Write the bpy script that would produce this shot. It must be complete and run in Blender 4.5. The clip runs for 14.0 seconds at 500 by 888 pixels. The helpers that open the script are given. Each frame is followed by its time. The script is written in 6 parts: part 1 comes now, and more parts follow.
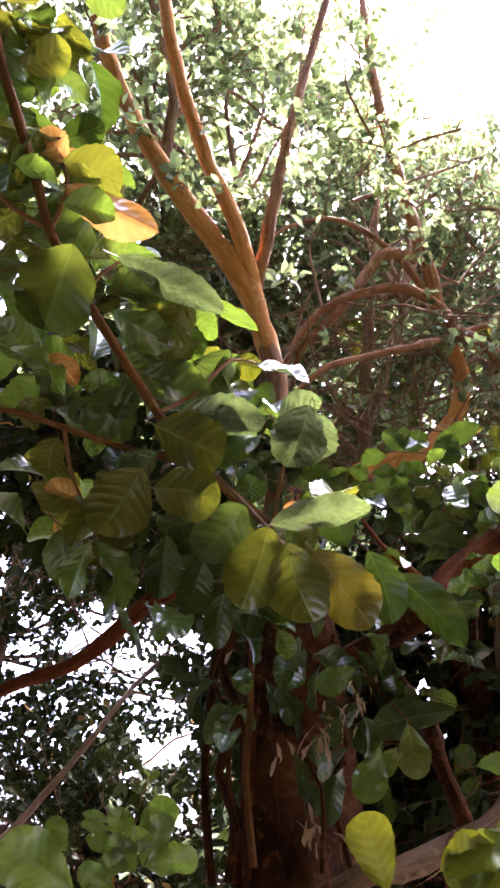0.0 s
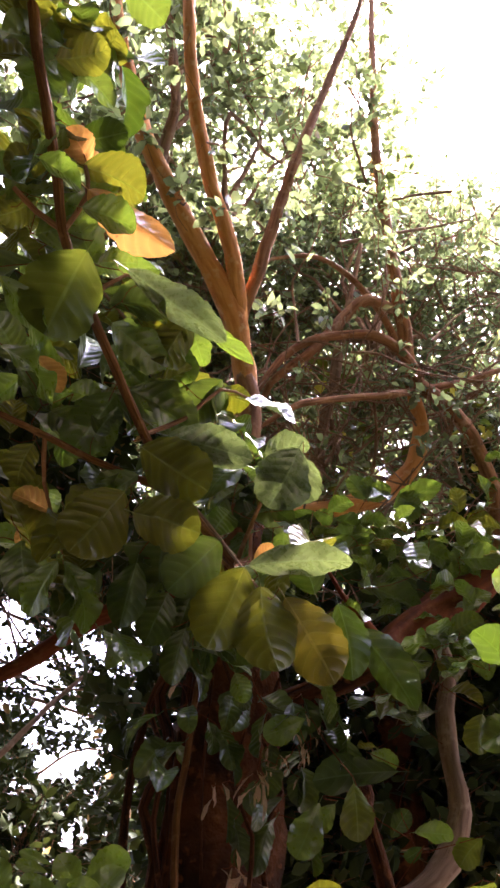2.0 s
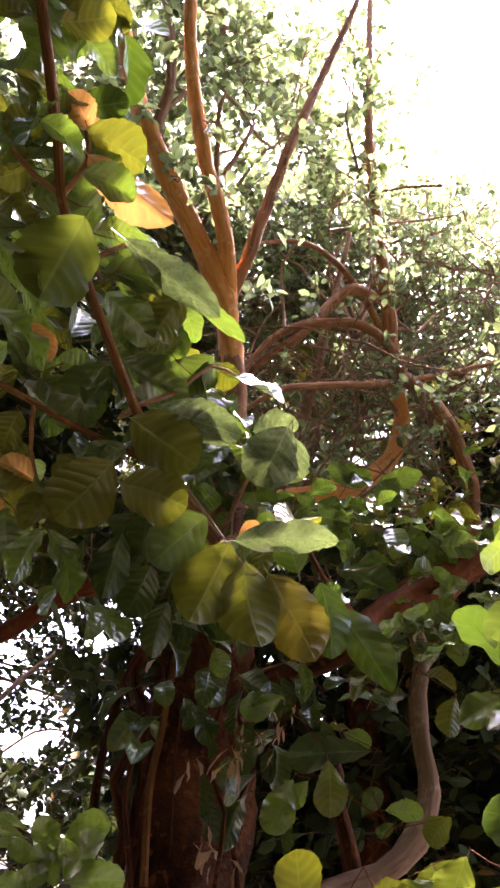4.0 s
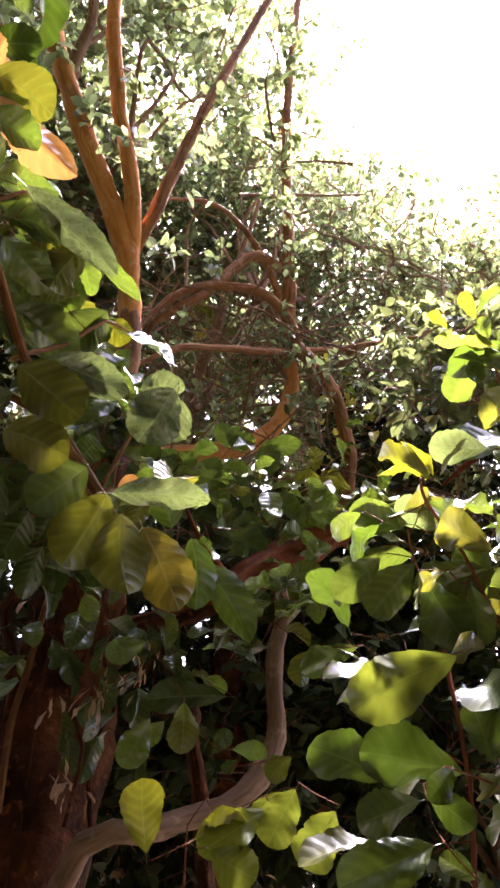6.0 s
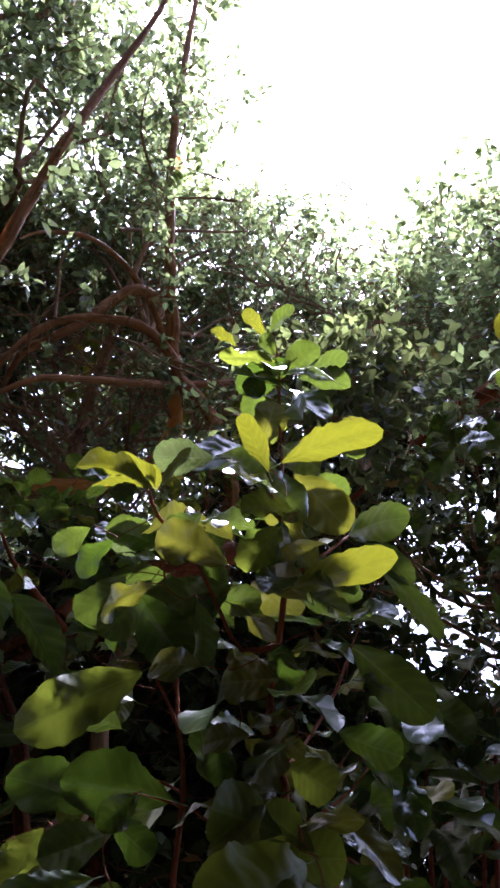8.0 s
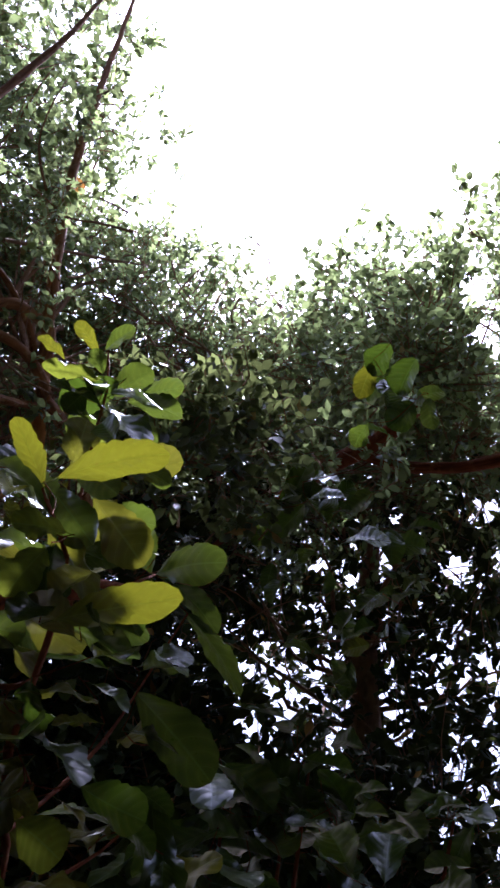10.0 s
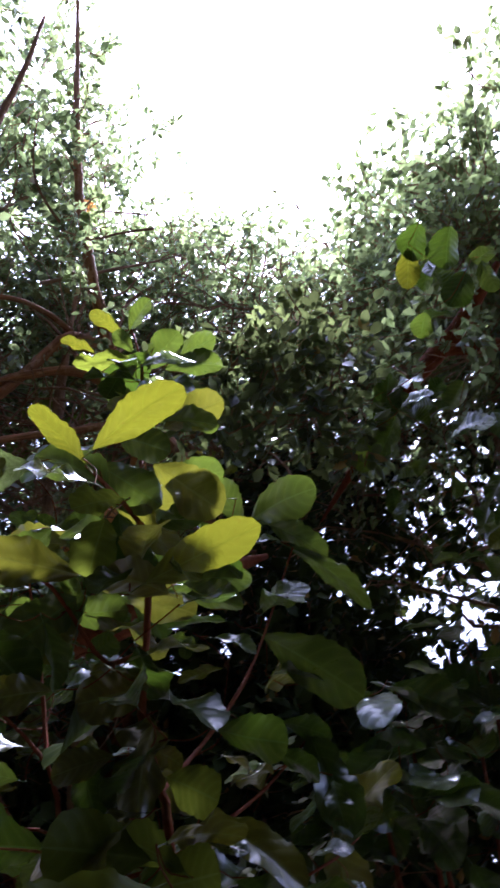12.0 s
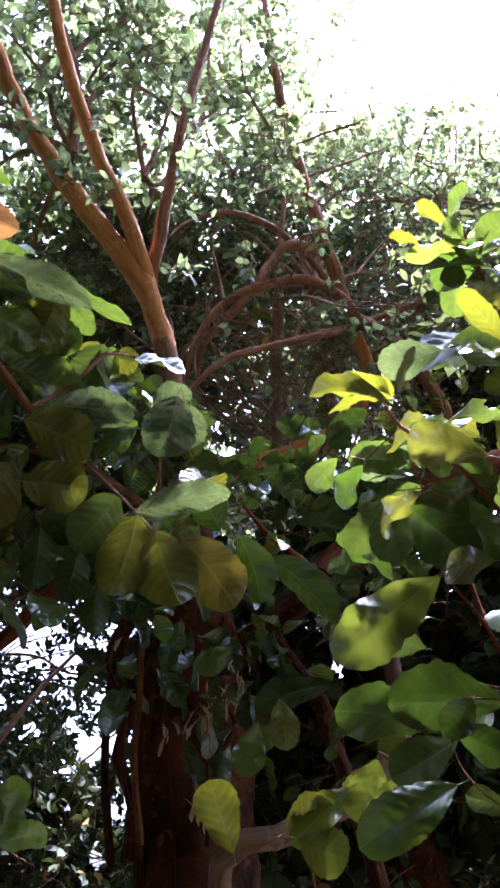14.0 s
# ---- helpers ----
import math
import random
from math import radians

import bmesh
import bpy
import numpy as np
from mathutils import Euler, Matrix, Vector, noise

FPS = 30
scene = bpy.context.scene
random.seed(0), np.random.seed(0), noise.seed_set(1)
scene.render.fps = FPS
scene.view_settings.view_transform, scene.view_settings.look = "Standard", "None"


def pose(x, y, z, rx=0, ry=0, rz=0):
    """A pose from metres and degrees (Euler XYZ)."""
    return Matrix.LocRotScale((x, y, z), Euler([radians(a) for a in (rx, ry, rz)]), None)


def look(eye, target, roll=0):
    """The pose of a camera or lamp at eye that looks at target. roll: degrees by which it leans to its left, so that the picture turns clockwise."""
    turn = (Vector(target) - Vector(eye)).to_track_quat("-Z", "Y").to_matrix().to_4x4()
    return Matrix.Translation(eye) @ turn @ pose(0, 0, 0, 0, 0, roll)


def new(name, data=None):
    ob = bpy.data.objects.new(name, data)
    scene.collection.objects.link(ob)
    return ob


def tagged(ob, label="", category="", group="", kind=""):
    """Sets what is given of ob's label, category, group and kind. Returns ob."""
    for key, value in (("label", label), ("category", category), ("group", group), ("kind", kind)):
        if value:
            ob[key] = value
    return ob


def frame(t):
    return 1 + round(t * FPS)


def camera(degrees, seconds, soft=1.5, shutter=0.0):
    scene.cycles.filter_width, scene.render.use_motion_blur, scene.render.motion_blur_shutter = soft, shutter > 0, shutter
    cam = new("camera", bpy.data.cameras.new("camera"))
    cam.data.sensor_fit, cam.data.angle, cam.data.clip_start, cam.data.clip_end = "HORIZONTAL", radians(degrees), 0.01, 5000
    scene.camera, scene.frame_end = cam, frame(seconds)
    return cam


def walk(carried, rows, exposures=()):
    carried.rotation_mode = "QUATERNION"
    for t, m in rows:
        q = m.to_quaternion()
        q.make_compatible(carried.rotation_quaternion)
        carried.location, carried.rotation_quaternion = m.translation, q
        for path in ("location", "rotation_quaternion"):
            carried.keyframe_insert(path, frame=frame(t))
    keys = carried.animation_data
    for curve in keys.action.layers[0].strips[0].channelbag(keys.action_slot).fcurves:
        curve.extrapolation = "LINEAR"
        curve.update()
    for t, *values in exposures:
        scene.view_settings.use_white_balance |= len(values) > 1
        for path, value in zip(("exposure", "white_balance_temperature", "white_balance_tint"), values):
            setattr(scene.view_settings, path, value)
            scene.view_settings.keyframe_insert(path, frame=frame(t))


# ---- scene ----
# ---------------------------------------------------------------- camera
cam = camera(36.6, 14.0, soft=2.5, shutter=0.25)
PATH = [
    (0, (-0.062, -0.144, 1.599), (-0.034, 1.577, 2.618), 0.5),
    (0.5, (-0.077, -0.124, 1.601), (0.003, 1.568, 2.665), 1.4),
    (1, (-0.112, -0.108, 1.633), (0.021, 1.58, 2.697), 2.7),
    (1.5, (-0.16, -0.128, 1.643), (0.016, 1.551, 2.716), 4.3),
    (2, (-0.191, -0.124, 1.646), (0.024, 1.555, 2.712), 5.3),
    (2.2, (-0.198, -0.122, 1.646), (0.036, 1.563, 2.698), 6.2),
    (4.3, (-0.219, -0.103, 1.616), (0.074, 1.574, 2.666), 6.3),
    (4.5, (-0.212, -0.103, 1.616), (0.087, 1.575, 2.663), 6.1),
    (5, (-0.196, -0.132, 1.623), (0.186, 1.541, 2.652), 4.9),
    (5.5, (-0.197, -0.164, 1.624), (0.292, 1.488, 2.639), 5.3),
    (6, (-0.207, -0.186, 1.594), (0.365, 1.463, 2.57), 6.8),
    (6.5, (-0.067, -0.23, 1.597), (0.498, 1.388, 2.628), 6.8),
    (7, (0.077, -0.26, 1.599), (0.56, 1.353, 2.676), 8.3),
    (7.5, (0.146, -0.265, 1.599), (0.697, 1.336, 2.664), 5.8),
    (8, (0.168, -0.277, 1.602), (0.787, 1.283, 2.689), 5.0),
    (8.5, (0.223, -0.267, 1.613), (0.87, 1.274, 2.71), 3.9),
    (9, (0.304, -0.278, 1.65), (0.957, 1.231, 2.789), 5.2),
    (9.2, (0.328, -0.297, 1.653), (0.99, 1.194, 2.81), 6.9),
    (11.3, (0.38, -0.208, 1.596), (1.323, 1.028, 2.855), 2.3),
    (11.5, (0.421, -0.235, 1.595), (1.243, 1.097, 2.84), -1.1),
    (12, (0.501, -0.248, 1.586), (1.019, 1.292, 2.753), -6.5),
    (12.5, (0.551, -0.242, 1.581), (0.826, 1.4, 2.69), -7.9),
    (13, (0.503, -0.221, 1.565), (0.592, 1.507, 2.567), -6.6),
    (13.5, (0.315, -0.211, 1.583), (0.401, 1.522, 2.578), -6.2),
    (14, (0.123, -0.197, 1.562), (0.273, 1.53, 2.56), -3.3),
]
STOPS = [(0.0, 4.2), (0.5, 3.95), (1.0, 3.8), (2.2, 3.85), (4.3, 4.1), (4.8, 3.9), (5.3, 3.85), (6.2, 4.0), (6.9, 2.5),
         (7.5, 2.25), (8.0, 2.45), (8.6, 2.5), (9.2, 2.1), (11.3, 1.15), (11.6, 1.3), (12.0, 2.1), (12.5, 2.42), (13.0, 2.95), (13.5, 3.05), (14.0, 3.4)]
walk(cam, [(t, look(eye, target, roll)) for t, eye, target, roll in PATH], [(t, stops + 0.75, 5400 if t == 0 else 5700 if t < 6.5 else 4950 if t < 12 else 4800, 34 if t == 0 else 38 if t < 6.5 else 34) for t, stops in STOPS])

# ---------------------------------------------------------------- sky and sun
SUN_AZ, SUN_EL = 33.0, 61.0
world = bpy.data.worlds.new("sky")
scene.world = world
world.use_nodes = True
wn, wl = world.node_tree.nodes, world.node_tree.links
sky = wn.new("ShaderNodeTexSky")
sky.sky_type, sky.sun_disc = "NISHITA", False
sky.sun_elevation, sky.sun_rotation = radians(SUN_EL), radians(SUN_AZ)
sky.dust_density, sky.air_density, sky.ozone_density = 6.0, 1.0, 1.0
hazy = wn.new("ShaderNodeHueSaturation")
hazy.inputs["Saturation"].default_value = 0.55
wl.new(sky.outputs["Color"], hazy.inputs["Color"])
wl.new(hazy.outputs["Color"], wn["Background"].inputs["Color"])
wn["Background"].inputs["Strength"].default_value = 0.075

sun = new("sun", bpy.data.lights.new("sun", "SUN"))
sun.data.energy, sun.data.angle, sun.data.color = 5.0, radians(9.0), (1.0, 0.93, 0.8)
sun_way = Vector((math.sin(radians(SUN_AZ)) * math.cos(radians(SUN_EL)), math.cos(radians(SUN_AZ)) * math.cos(radians(SUN_EL)), math.sin(radians(SUN_EL))))
sun.matrix_world = look(sun_way * 30, (0, 0, 0))


# ---------------------------------------------------------------- materials
def nodes_of(name):
    m = bpy.data.materials.new(name)
    m.use_nodes = True
    return m, m.node_tree.nodes, m.node_tree.links


def maths(n, l, op, a, b=None, c=None):
    node = n.new("ShaderNodeMath")
    node.operation = op
    for i, v in enumerate((a, b, c)):
        if v is None:
            continue
        if isinstance(v, (int, float)):
            node.inputs[i].default_value = v
        else:
            l.new(v, node.inputs[i])
    return node.outputs[0]


def blend(n, l, fac, a, b, mode="MIX"):
    node = n.new("ShaderNodeMix")
    node.data_type, node.blend_type = "RGBA", mode
    for sock, v in ((node.inputs["Factor"], fac), (node.inputs["A"], a), (node.inputs["B"], b)):
        if isinstance(v, (int, float)):
            sock.default_value = v
        elif isinstance(v, tuple):
            sock.default_value = (*v, 1)
        else:
            l.new(v, sock)
    return node.outputs["Result"]


def smooth(n, l, value, lo, hi, a=0.0, b=1.0):
    node = n.new("ShaderNodeMapRange")
    node.interpolation_type = "SMOOTHSTEP"
    l.new(value, node.inputs["Value"])
    for key, v in (("From Min", lo), ("From Max", hi), ("To Min", a), ("To Max", b)):
        node.inputs[key].default_value = v
    return node.outputs["Result"]


def leaf_material(name, face, second, glow, gloss=0.4, spots=0.25, thin=0.34, veins=7.0, bump=0.35, coat=0.3, shine=0.4):
    """A leaf blade with midrib and side veins along its own length, mottled, with some light passing through."""
    m, n, l = nodes_of(name)
    bsdf, out = n["Principled BSDF"], n["Material Output"]
    uv = n.new("ShaderNodeUVMap")
    sep = n.new("ShaderNodeSeparateXYZ")
    l.new(uv.outputs["UV"], sep.inputs[0])
    off = maths(n, l, "ABSOLUTE", maths(n, l, "SUBTRACT", sep.outputs["X"], 0.5))
    across = maths(n, l, "MULTIPLY", off, 2.0)
    curve = maths(n, l, "MULTIPLY", maths(n, l, "POWER", across, 1.5), 1.5)
    run = maths(n, l, "SUBTRACT", maths(n, l, "MULTIPLY", sep.outputs["Y"], veins), curve)
    wave = maths(n, l, "ABSOLUTE", maths(n, l, "SINE", maths(n, l, "MULTIPLY", run, math.pi)))
    vein = smooth(n, l, wave, 0.0, 0.16, 1.0, 0.0)
    rib = smooth(n, l, across, 0.02, 0.07, 1.0, 0.0)
    info = n.new("ShaderNodeObjectInfo")
    coord = n.new("ShaderNodeTexCoord")
    fine, broad = n.new("ShaderNodeTexNoise"), n.new("ShaderNodeTexNoise")
    geo = n.new("ShaderNodeNewGeometry")
    for tex, scale in ((fine, 90.0), (broad, 14.0)):
        tex.inputs["Scale"].default_value, tex.inputs["Detail"].default_value = scale, 4.0
        l.new(geo.outputs["Position"], tex.inputs["Vector"])
    mix1 = blend(n, l, smooth(n, l, broad.outputs["Fac"], 0.35, 0.65), face, second)
    mix2 = blend(n, l, maths(n, l, "MULTIPLY", info.outputs["Random"], 0.6), mix1, second)
    vary = n.new("ShaderNodeHueSaturation")
    l.new(mix2, vary.inputs["Color"])
    l.new(maths(n, l, "MULTIPLY_ADD", info.outputs["Random"], 0.05, 0.475), vary.inputs["Hue"])
    l.new(maths(n, l, "MULTIPLY_ADD", info.outputs["Random"], -0.5, 1.25), vary.inputs["Value"])
    pale = tuple(min(1.0, c * 1.5 + 0.03) for c in face)
    banded = blend(n, l, maths(n, l, "MULTIPLY", wave, 0.55), vary.outputs["Color"], tuple(c * 0.55 for c in face))
    veined = blend(n, l, maths(n, l, "MAXIMUM", maths(n, l, "MULTIPLY", vein, 0.42), maths(n, l, "MULTIPLY", rib, 0.7)), banded, pale)
    spot = smooth(n, l, fine.outputs["Fac"], 0.66, 0.74, 0.0, spots)
    worn = blend(n, l, spot, veined, (0.09, 0.05, 0.015))
    l.new(worn, bsdf.inputs["Base Color"])
    l.new(maths(n, l, "MULTIPLY_ADD", fine.outputs["Fac"], 0.25, gloss - 0.16), bsdf.inputs["Roughness"])
    bsdf.inputs["Specular IOR Level"].default_value = shine
    bsdf.inputs["Coat Weight"].default_value, bsdf.inputs["Coat Roughness"].default_value = coat, 0.2
    height = maths(n, l, "ADD", maths(n, l, "MULTIPLY", wave, maths(n, l, "SUBTRACT", 1.0, rib)), maths(n, l, "MULTIPLY", fine.outputs["Fac"], 0.25))
    relief = n.new("ShaderNodeBump")
    relief.inputs["Strength"].default_value, relief.inputs["Distance"].default_value = 0.75 * bump, 0.005
    l.new(height, relief.inputs["Height"])
    l.new(relief.outputs["Normal"], bsdf.inputs["Normal"])
    sheen = n.new("ShaderNodeBump")
    sheen.inputs["Strength"].default_value, sheen.inputs["Distance"].default_value = 0.4 * bump, 0.005
    l.new(height, sheen.inputs["Height"])
    l.new(sheen.outputs["Normal"], bsdf.inputs["Coat Normal"])
    lit = n.new("ShaderNodeBsdfTranslucent")
    glowing = blend(n, l, maths(n, l, "MULTIPLY", maths(n, l, "MAXIMUM", vein, rib), 0.45), glow, tuple(c * 0.45 for c in glow))
    glow2 = blend(n, l, spot, glowing, (0.1, 0.05, 0.01))
    l.new(glow2, lit.inputs["Color"])
    both = n.new("ShaderNodeMixShader")
    both.inputs[0].default_value = thin
    l.new(bsdf.outputs[0], both.inputs[1])
    l.new(lit.outputs[0], both.inputs[2])
    l.new(both.outputs[0], out.inputs["Surface"])
    return m


LEAF = {}
for key, smoothing in (("", 1.0), (" smooth", 0.35)):
    made = {
        "green": dict(name="green leaf", face=(0.07, 0.125, 0.015), second=(0.11, 0.14, 0.015), glow=(0.16, 0.235, 0.012), thin=0.21, coat=0.8, gloss=0.34, shine=0.5),
        # dark, deep and moss carry the shade of lower and inner leaves as colour
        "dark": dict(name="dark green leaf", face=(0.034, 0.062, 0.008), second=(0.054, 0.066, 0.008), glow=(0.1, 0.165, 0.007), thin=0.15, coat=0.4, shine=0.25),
        "deep": dict(name="deep green leaf", face=(0.05, 0.088, 0.011), second=(0.075, 0.1, 0.011), glow=(0.13, 0.18, 0.012), thin=0.17, coat=0.6, gloss=0.36, shine=0.5),
        "moss": dict(name="thick moss-green leaf", face=(0.085, 0.095, 0.01), second=(0.12, 0.105, 0.01), glow=(0.17, 0.165, 0.008), thin=0.22, spots=0.4, coat=0.6),
        "matte": dict(name="broad soft green leaf", face=(0.085, 0.112, 0.014), second=(0.11, 0.12, 0.014), glow=(0.17, 0.2, 0.012), thin=0.36, coat=0.0, shine=0.12, gloss=0.5),
        "dry": dict(name="dry brown leaf", face=(0.6, 0.4, 0.24), second=(0.45, 0.26, 0.13), glow=(0.5, 0.3, 0.14), spots=0.6, coat=0.0),
        "pale": dict(name="pale glossy leaf", face=(0.12, 0.155, 0.062), second=(0.15, 0.175, 0.07), glow=(0.14, 0.18, 0.04), gloss=0.32, coat=0.8, thin=0.22, bump=0.4, shine=0.6),
    }
    made |= {
        "olive": dict(name="olive leaf", face=(0.115, 0.125, 0.012), second=(0.15, 0.135, 0.012), glow=(0.155, 0.155, 0.006), spots=0.45, bump=0.65, gloss=0.38, coat=0.3, shine=0.3),
        "young": dict(name="young yellow-green leaf", face=(0.12, 0.15, 0.012), second=(0.16, 0.165, 0.012), glow=(0.118, 0.118, 0.002), thin=0.34, bump=0.4),
        "yellow": dict(name="yellow leaf", face=(0.42, 0.38, 0.05), second=(0.35, 0.3, 0.04), glow=(0.5, 0.42, 0.03), thin=0.42),
        "ochre": dict(name="yellowing leaf", face=(0.15, 0.115, 0.01), second=(0.1, 0.09, 0.01), glow=(0.15, 0.115, 0.006), spots=0.6, bump=0.65),
        "orange": dict(name="orange withering leaf", face=(0.52, 0.24, 0.05), second=(0.46, 0.27, 0.05), glow=(0.55, 0.25, 0.05), spots=0.6, thin=0.34),
    }
    for kind, look_of in made.items():
        look_of = dict(look_of, name=look_of["name"] + key, bump=look_of.get("bump", 0.35) * smoothing)
        if key == "" and kind in ("green", "deep"):  # lets more light through, to brighten the large tree's blades
            look_of["thin"] *= 1.45
        elif kind == "green":  # lets more light through, to brighten the saplings' green leaves
            look_of |= dict(thin=0.36, glow=(0.2, 0.28, 0.02))
        LEAF[kind + key] = leaf_material(**look_of)


def crown_material(name, face, second, glow, thin=0.36, gloss=0.4, shine=0.4):
    """Small far leaves, each one of its own shade."""
    m, n, l = nodes_of(name)
    bsdf, out = n["Principled BSDF"], n["Material Output"]
    geo = n.new("ShaderNodeNewGeometry")
    rnd = geo.outputs["Random Per Island"]
    noise_t = n.new("ShaderNodeTexNoise")
    noise_t.inputs["Scale"].default_value = 1.3
    l.new(geo.outputs["Position"], noise_t.inputs["Vector"])
    col = blend(n, l, rnd, face, second)
    warm = blend(n, l, smooth(n, l, noise_t.outputs["Fac"], 0.5, 0.7, 0.0, 0.5), col, second)
    dry = blend(n, l, maths(n, l, "GREATER_THAN", rnd, 0.985), warm, (0.35, 0.2, 0.05))
    l.new(dry, bsdf.inputs["Base Color"])
    bsdf.inputs["Roughness"].default_value = gloss
    bsdf.inputs["Specular IOR Level"].default_value = shine
    lit = n.new("ShaderNodeBsdfTranslucent")
    l.new(blend(n, l, smooth(n, l, rnd, 0.1, 0.8), glow, tuple(c * 0.25 for c in glow)), lit.inputs["Color"])
    both = n.new("ShaderNodeMixShader")
    both.inputs[0].default_value = thin
    l.new(bsdf.outputs[0], both.inputs[1])
    l.new(lit.outputs[0], both.inputs[2])
    l.new(both.outputs[0], out.inputs["Surface"])
    return m


# glow raised in place of the bright haze over the far crowns
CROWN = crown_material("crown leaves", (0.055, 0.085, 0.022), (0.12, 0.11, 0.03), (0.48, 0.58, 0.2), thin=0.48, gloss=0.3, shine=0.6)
# darker copy of the crown leaves, deep shade put into its colour
SHADE = crown_material("shade-dark leaves", (0.028, 0.042, 0.01), (0.042, 0.05, 0.011), (0.08, 0.1, 0.015), thin=0.08, gloss=0.5, shine=0.08)

# tone between CROWN and SHADE, lightened in imitation of haze
HAZED = crown_material("haze-lightened leaves", (0.045, 0.065, 0.018), (0.07, 0.08, 0.02), (0.24, 0.28, 0.08), thin=0.3, gloss=0.35, shine=0.4)


def bark_material(name, light, deep, flake, scale=1.0, relief_depth=0.006):
    """Bark in lengthwise streaks with flaking plates."""
    m, n, l = nodes_of(name)
    bsdf = n["Principled BSDF"]
    uv = n.new("ShaderNodeUVMap")
    stretch = n.new("ShaderNodeMapping")
    stretch.inputs["Scale"].default_value = (7.0 * scale, 5.0 * scale, 1.0)
    l.new(uv.outputs["UV"], stretch.inputs["Vector"])
    geo = n.new("ShaderNodeNewGeometry")
    streak, plate, broad = (n.new("ShaderNodeTexNoise") for _ in range(3))
    l.new(stretch.outputs["Vector"], streak.inputs["Vector"])
    streak.inputs["Scale"].default_value, streak.inputs["Detail"].default_value = 2.0, 6.0
    for tex, s in ((plate, 32.0), (broad, 5.0)):
        l.new(geo.outputs["Position"], tex.inputs["Vector"])
        tex.inputs["Scale"].default_value, tex.inputs["Detail"].default_value = s, 5.0
    a = blend(n, l, smooth(n, l, streak.outputs["Fac"], 0.3, 0.6), deep, light)
    b = blend(n, l, smooth(n, l, plate.outputs["Fac"], 0.56, 0.66, 0.0, 0.8), a, flake)
    c = blend(n, l, smooth(n, l, broad.outputs["Fac"], 0.4, 0.7, 0.0, 0.5), b, deep)
    l.new(c, bsdf.inputs["Base Color"])
    bsdf.inputs["Roughness"].default_value = 0.8
    bsdf.inputs["Specular IOR Level"].default_value = 0.12
    relief = n.new("ShaderNodeBump")
    relief.inputs["Strength"].default_value, relief.inputs["Distance"].default_value = 0.7, relief_depth
    l.new(maths(n, l, "ADD", streak.outputs["Fac"], plate.outputs["Fac"]), relief.inputs["Height"])
    l.new(relief.outputs["Normal"], bsdf.inputs["Normal"])
    return m


# bark of the low limbs, their shade put into the colour
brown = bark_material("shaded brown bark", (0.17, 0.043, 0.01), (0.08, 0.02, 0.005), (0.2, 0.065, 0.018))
tan = bark_material("tan bark", (0.29, 0.135, 0.055), (0.15, 0.066, 0.027), (0.35, 0.2, 0.1))
stem_bark = bark_material("dark red stem bark", (0.25, 0.07, 0.025), (0.13, 0.035, 0.015), (0.28, 0.11, 0.045), 3.0)
umber = bark_material("umber twig bark", (0.17, 0.07, 0.018), (0.075, 0.031, 0.009), (0.22, 0.105, 0.032))
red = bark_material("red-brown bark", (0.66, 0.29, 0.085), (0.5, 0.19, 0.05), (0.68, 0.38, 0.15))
# rough trunk bark, made darker to hold the deep shade round it
old = bark_material("old bark darkened for shade", (0.1, 0.032, 0.007), (0.016, 0.006, 0.002), (0.16, 0.055, 0.015), 0.6, 0.03)
grey = bark_material("grey-brown bark", (0.25, 0.15, 0.085), (0.14, 0.08, 0.045), (0.3, 0.2, 0.12), 1.0, 0.003)
twig_bark = bark_material("twig bark", (0.27, 0.15, 0.075), (0.13, 0.066, 0.03), (0.34, 0.22, 0.13), 3.0)


def ground_material():
    m, n, l = nodes_of("leaf-strewn soil")
    bsdf = n["Principled BSDF"]
    geo = n.new("ShaderNodeNewGeometry")
    a, b = n.new("ShaderNodeTexNoise"), n.new("ShaderNodeTexNoise")
    for tex, s in ((a, 18.0), (b, 0.7)):
        tex.inputs["Scale"].default_value, tex.inputs["Detail"].default_value = s, 6.0
        l.new(geo.outputs["Position"], tex.inputs["Vector"])
    soil = blend(n, l, smooth(n, l, a.outputs["Fac"], 0.4, 0.65), (0.03, 0.02, 0.014), (0.065, 0.045, 0.026))
    l.new(blend(n, l, smooth(n, l, b.outputs["Fac"], 0.45, 0.6, 0.0, 0.7), soil, (0.03, 0.045, 0.016)), bsdf.inputs["Base Color"])
    bsdf.inputs["Roughness"].default_value = 0.95
    relief = n.new("ShaderNodeBump")
    relief.inputs["Distance"].default_value = 0.03
    l.new(a.outputs["Fac"], relief.inputs["Height"])
    l.new(relief.outputs["Normal"], bsdf.inputs["Normal"])
    return m


# ---------------------------------------------------------------- builders
def thing(name, place, label, category, group=""):
    """An Empty at the base of a plant, which carries its parts."""
    ob = new(name)
    ob.location = place
    ob.empty_display_size = 0.2
    SAMPLES[ob.name], THICK[ob.name], BASES[ob.name] = [], [], []
    bpy.context.view_layer.update()
    return tagged(ob, label, category, group)


SAMPLES, THICK, BASES, HOLD = {}, {}, {}, {}


def under(ob, parent):
    ob.parent = parent
    ob.matrix_parent_inverse = Matrix.Translation(parent.location).inverted()
    return ob


